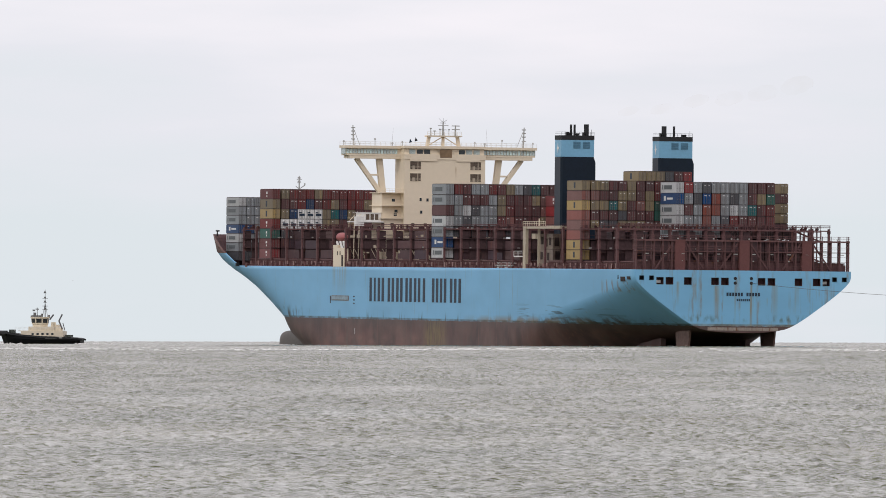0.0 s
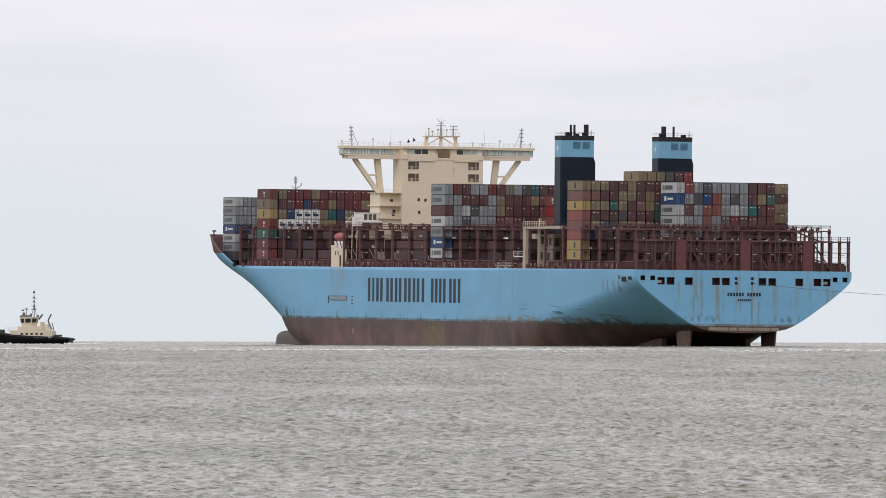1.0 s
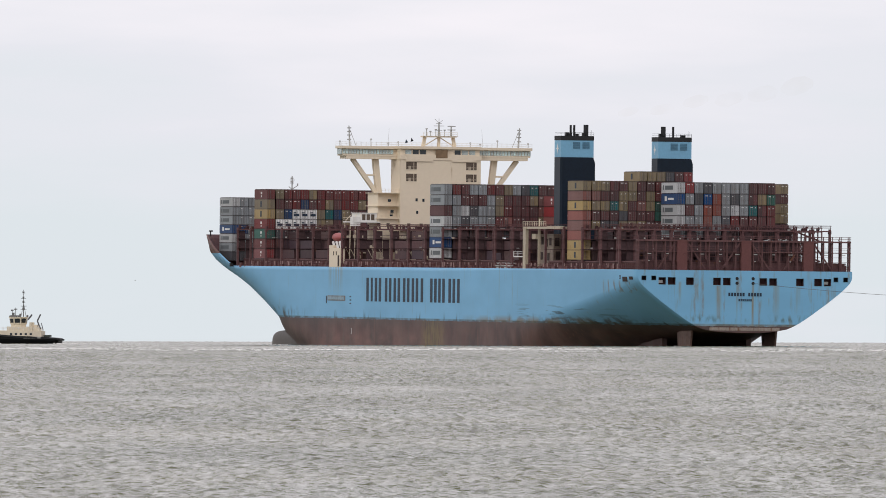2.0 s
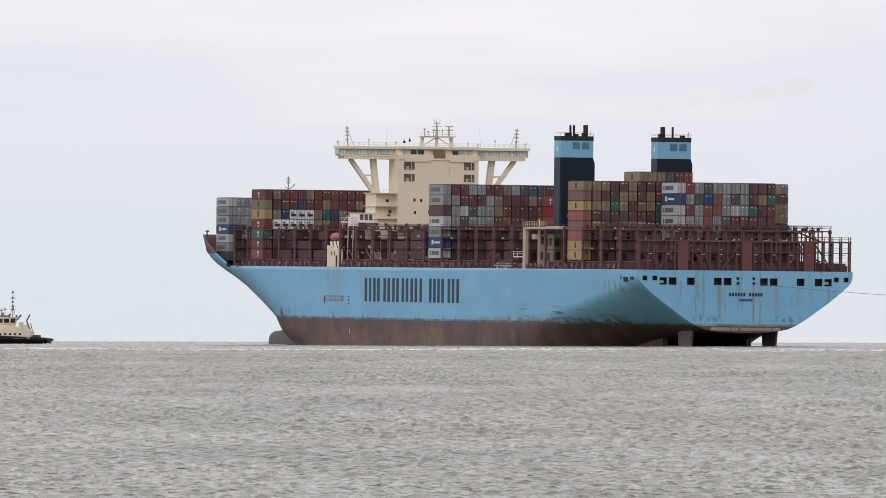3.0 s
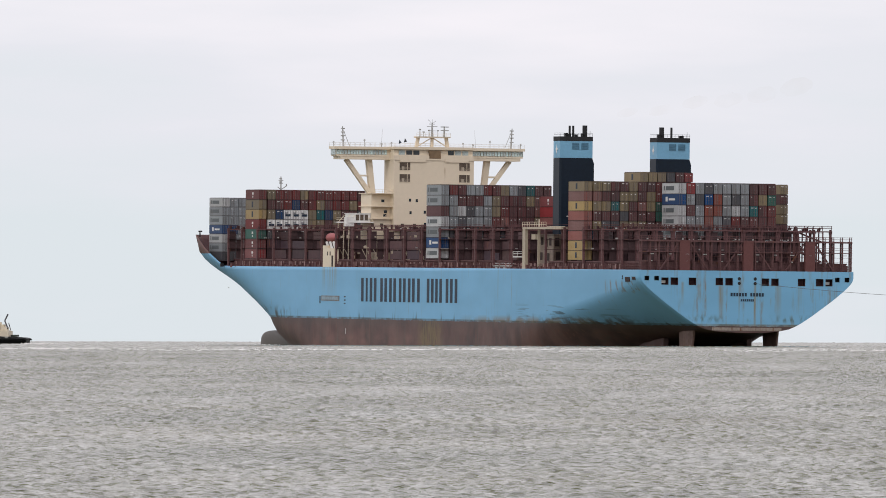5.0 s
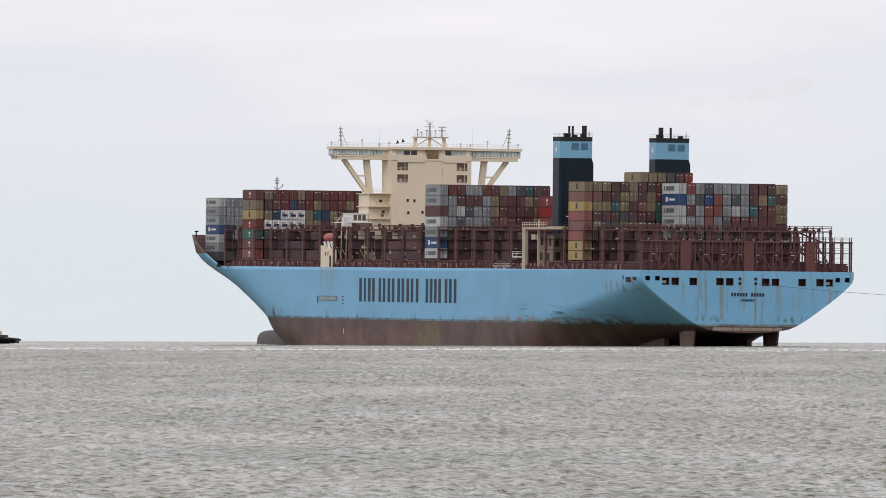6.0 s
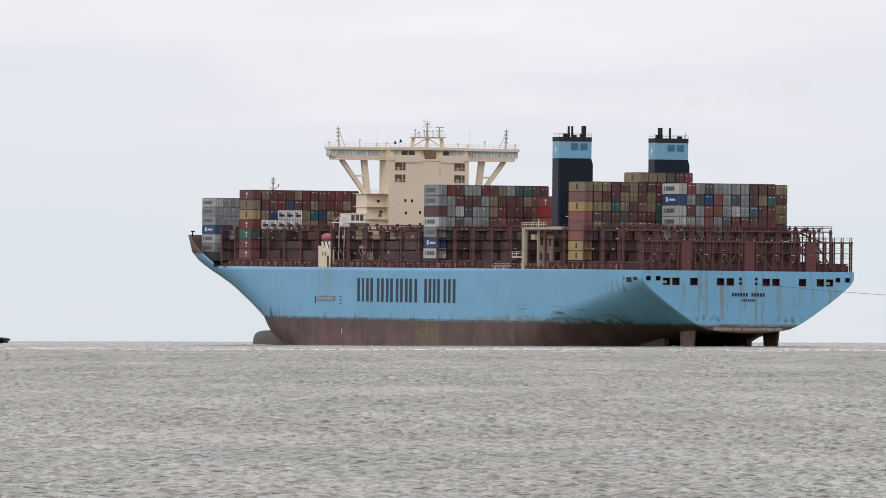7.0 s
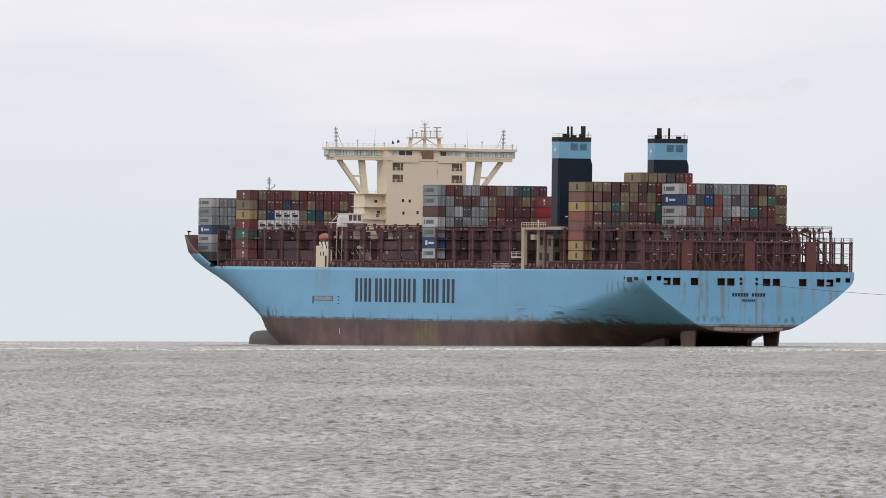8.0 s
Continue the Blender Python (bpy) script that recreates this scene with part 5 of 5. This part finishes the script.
        for f in ((0, 1, 3, 2), (4, 6, 7, 5), (0, 4, 5, 1), (2, 3, 7, 6), (0, 2, 6, 4), (1, 5, 7, 3)):
            bm.faces.new([v[j] for j in f])
        part("window", bm, M_DGLASS, wheel)
    bm = bmesh.new()
    tube(bm, (-1.2, 0, 8.1), (-1.2, 0, 16.4), .15, .07)
    for x in (-2.0, -.4):
        beam(bm, (x, 0, 8.1), (-1.2, 0, 12.4), .12)
    for x, z in ((-2.4, 8.8), (-.2, 9.2), (2.9, 8.6), (.4, 8.7)):
        box(bm, x - .25, x + .25, -.3, .3, 8.1, z)
    box(bm, -2.0, -.4, -.5, .5, 11.4, 11.55)
    for z, w in ((10.4, .9), (12.6, .5), (13.8, .8), (15.4, .5)):
        box(bm, -1.2 - w, -1.2 + w, -.1, .1, z - .06, z + .06)
        box(bm, -1.4, -.9, -.3, .3, z, z + .5)
    box(bm, .9, 2.8, -1.0, 1.0, 8.15, 8.7)
    box(bm, 1.6, 2.3, -.4, .4, 8.7, 9.5)
    tube(bm, (1.2, 0, 8.1), (1.2, 0, 11.0), .09)
    box(bm, .8, 1.6, -.7, .7, 10.4, 10.7)
    box(bm, 1.9, 2.6, -.3, .3, 10.0, 10.4)
    tube(bm, (2.2, 0, 8.1), (2.2, 0, 10.2), .07)
    part("mast", bm, mat("tug_mast_grey", (.14, .14, .14), .6), tug, "mast with lamps and radar")
    bm = bmesh.new()
    beam(bm, (-3.0, 2.2, 7.4), (-4.2, 2.4, 8.9), .4)
    beam(bm, (-6.6, 1.0, 4.6), (-5.6, 1.0, 7.0), .38)
    beam(bm, (-5.6, 1.0, 7.0), (-6.6, 1.0, 9.0), .38)
    beam(bm, (-7.4, 1.0, 4.2), (-6.8, 1.0, 6.4), .22)
    part("deck_crane", bm, mat("crane_grey", (.10, .10, .11), .6), tug, "folded dark deck crane")
    for s in (1, -1):
        bm = bmesh.new()
        tube(bm, (-3.6, s * 2, 4.0), (-3.8, s * 2, 6.6), .45, .4)
        part("exhaust", bm, T_CREAM, tug)
    bm = boxes((-9.5, -7.6, -1.6, 1.6, 2.2, 2.8), (8, 9.6, -1.4, 1.4, 3.2, 4.4))
    part("winch", bm, T_DECK, tug)
    bm = bmesh.new()
    for s in (1, -1):
        for z in (4.6, 5.1):
            box(bm, -6.4, 7.4, s * 3.35 - .03, s * 3.35 + .03, z - .03, z + .03)
        for k in range(10):
            box(bm, -6.4 + k * 1.53 - .03, -6.4 + k * 1.53 + .03, s * 3.35 - .03, s * 3.35 + .03, 4.1, 5.1)
    part("rail", bm, M_WHITE, tug)
    part("name_board", boxes((-7.4, -2.2, 5.42, 5.55, 1.75, 2.25)), mat("pale_board", (.3, .3, .28), .6), tug, "plain pale board")
    return tug


TUG = make_tug()


def foam_ridge(bm, pts, width):
    """A low irregular ridge of foam through the points (x, y, height)."""
    prev = None
    for x, y, h in pts:
        cur = [bm.verts.new((x, y - width, -.25)), bm.verts.new((x, y, h)), bm.verts.new((x, y + width, -.25))]
        if prev:
            for i in range(3):
                bm.faces.new((prev[i], prev[(i + 1) % 3], cur[(i + 1) % 3], cur[i]))
        prev = cur


TUG_WASH = []


def make_foam():
    rs = random.Random(12)
    bm = bmesh.new()
    for y0, n, hi in ((2180, 520, .15), (2400, 520, .12), (2020, 520, .08)):
        pts = []
        for k in range(n):
            x = -105 + 210 * k / (n - 1)
            big = noise.noise(Vector((x * .035, y0, 0))) + .6 * noise.noise(Vector((x * .3, y0, 3)))
            pts.append((x, y0 + 6 * noise.noise(Vector((x * .02, y0, 7))), max(-.2, hi * (1.1 + .9 * big)) ))
        foam_ridge(bm, pts, 1.2)
    line = tagged(new("foam_line", mesh_of("foam_line", bm, M_FOAM)), "long broken line of white foam on the sea", "foam", kind="stuff")
    bm = bmesh.new()
    for y, x0, x1, hi in ((4.5, 378, 398, .5), (6.5, 366, 392, .45), (30.2, 40, 330, .16), (12.6, 6, 24, .5), (15, 4, 60, .35), (-10.6, 2, 24, .45), (8, -6, 14, .35), (-4, -8, 10, .3), (24, 30, 70, .3)):
        n = max(24, int((x1 - x0) * 4))
        foam_ridge(bm, [(x0 + (x1 - x0) * k / (n - 1), y + .6 * noise.noise(Vector((k * .2, y, 1))),
                         max(-.2, .6 * hi * (.3 + 1.3 * noise.noise(Vector((k * .35, y, x0)))))) for k in range(n)], .35)
    for v in bm.verts:
        v.co.z -= .008 * v.co.x + .007 * v.co.y - .33
    wash = tagged(new("wash", mesh_of("wash", bm, M_FOAM)), "thin white wash along the ship's waterline", "foam", kind="stuff")
    CARGO.append((wash, pose(0, 0, 0)))
    bm = bmesh.new()
    for x0, x1, y, hi in ((4, 14, 5.6, .45), (8, 15, 3.5, .5), (-19, -11, 4.6, .4), (-22, -12, 1, .35), (-10, 6, 5.9, .2)):
        n = int((x1 - x0) * 5)
        foam_ridge(bm, [(x0 + (x1 - x0) * k / (n - 1), y + .3 * noise.noise(Vector((k * .3, y, 2))),
                         max(-.2, hi * (.4 + 1.2 * noise.noise(Vector((k * .4, y, x0)))))) for k in range(n)], .35)
    TUG_WASH.append(tagged(new("tug_wash", mesh_of("tug_wash", bm, M_FOAM)), "thin white wash round the tug's hull", "foam", kind="stuff"))
    return line


make_foam()


def make_smoke():
    """A thin brown haze of exhaust leaning downwind from the funnels, in soft overlapping puffs."""
    m = bpy.data.materials.new("exhaust_haze")
    m.use_nodes = True
    n, l = m.node_tree.nodes, m.node_tree.links
    haze = n.new("ShaderNodeBsdfTransparent")
    co = n.new("ShaderNodeTexCoord")
    wisps = n.new("ShaderNodeTexNoise")
    wisps.inputs["Scale"].default_value, wisps.inputs["Detail"].default_value = 0.16, 5
    l.new(co.outputs["Object"], wisps.inputs["Vector"])
    thin = n.new("ShaderNodeValToRGB")
    thin.color_ramp.elements[0].position, thin.color_ramp.elements[0].color = 0.36, (1, 1, 1, 1)
    thin.color_ramp.elements[1].position, thin.color_ramp.elements[1].color = 0.66, (0.986, 0.982, 0.975, 1)
    l.new(wisps.outputs["Fac"], thin.inputs[0])
    l.new(thin.outputs[0], haze.inputs[0])
    l.new(haze.outputs[0], n["Material Output"].inputs[0])
    n.remove(n["Principled BSDF"])
    smoke = tagged(new("exhaust_smoke"), "faint brown exhaust haze drifting from the funnels", "smoke")
    rs = random.Random(8)
    for k in range(7):
        u = k / 8
        bm = bmesh.new()
        bmesh.ops.create_uvsphere(bm, u_segments=20, v_segments=12, radius=1)
        c = Vector((94 - 58 * u, 9 - 55 * u, 59.2 + 11.5 * u ** .8 + rs.uniform(-.6, .6)))
        for v in bm.verts:
            wob = 1 + .22 * noise.noise(v.co * 2.1 + Vector((k * 3.1, 0, 0)))
            p = Vector((v.co.x * (1.6 + 2 * u), v.co.y * (2.6 + 2.6 * u), v.co.z * (.8 + 2.0 * u))) * wob
            v.co = c + Matrix.Rotation(radians(-14), 3, "X") @ p
        part("puff", bm, m, smoke, "", True)
    CARGO.append((smoke, pose(0, 0, 0)))


make_smoke()


def make_gull():
    g = tagged(new("gull"), "small pale grey gull gliding over the water", "bird")
    m = mat("gull_plumage", (0.85, 0.86, 0.87), .8)
    bm = bmesh.new()
    bmesh.ops.create_uvsphere(bm, u_segments=10, v_segments=8, radius=1)
    for v in bm.verts:
        v.co = Vector((v.co.x * .24, v.co.y * .06, v.co.z * .06))
    part("body", bm, m, g, "", True)
    for s in (1, -1):
        bm = bmesh.new()
        v = [bm.verts.new(p) for p in ((.1, 0, .03), (-.1, 0, .03), (-.08, s * .35, .14), (.08, s * .35, .14), (-.12, s * .7, .06))]
        for f in ((0, 1, 2, 3), (3, 2, 4)):
            bm.faces.new([v[i] for i in f])
        wing = part("wing", bm, m, g)
        md = wing.modifiers.new("thick", "SOLIDIFY")
        md.thickness = .02
    return g


GULL = make_gull()


def ship_pose(t):
    x = 77.24 + 0.33469 * t - 0.008027 * t * t
    y = 2998.9 + 3.56 * t
    th = 17.908 + 0.21544 * t + 0.00044 * t * t
    return pose(x, y, -0.33, 0.4, -0.456, 90 + th)


def motions():
    times = (0.0, 2.0, 4.0, 6.0, 8.0)
    walk(ship, [(t, ship_pose(t)) for t in times])
    for ob, local in CARGO:
        walk(ob, [(t, ship_pose(t) @ local) for t in times])
    tug_rows = [(t, pose(-120.85 - 3.27 * t, 3500 + 0.4 * t, 0.03 * math.sin(t * 1.9), 0.4 * math.sin(t * 1.3), 0.3 * math.sin(t * 1.7), 172)) for t in range(9)]
    for ob in [TUG] + TUG_WASH:
        walk(ob, tug_rows)
    walk(GULL, [(t, pose(-117.7 + 9.9 * t, 3700, 2.7 + 17.3 + 0.76 * math.sin(t) - 0.26 * t, 4 * math.sin(2 * t), 0, 0)) for t in (0, 1, 2, 3, 4, 5, 6, 7, 8)])
    walk(WAVES, [(0.0, pose(0, 0, 0)), (4.0, pose(0.8, -4.4, 0)), (8.0, pose(1.6, -8.8, 0))])


motions()
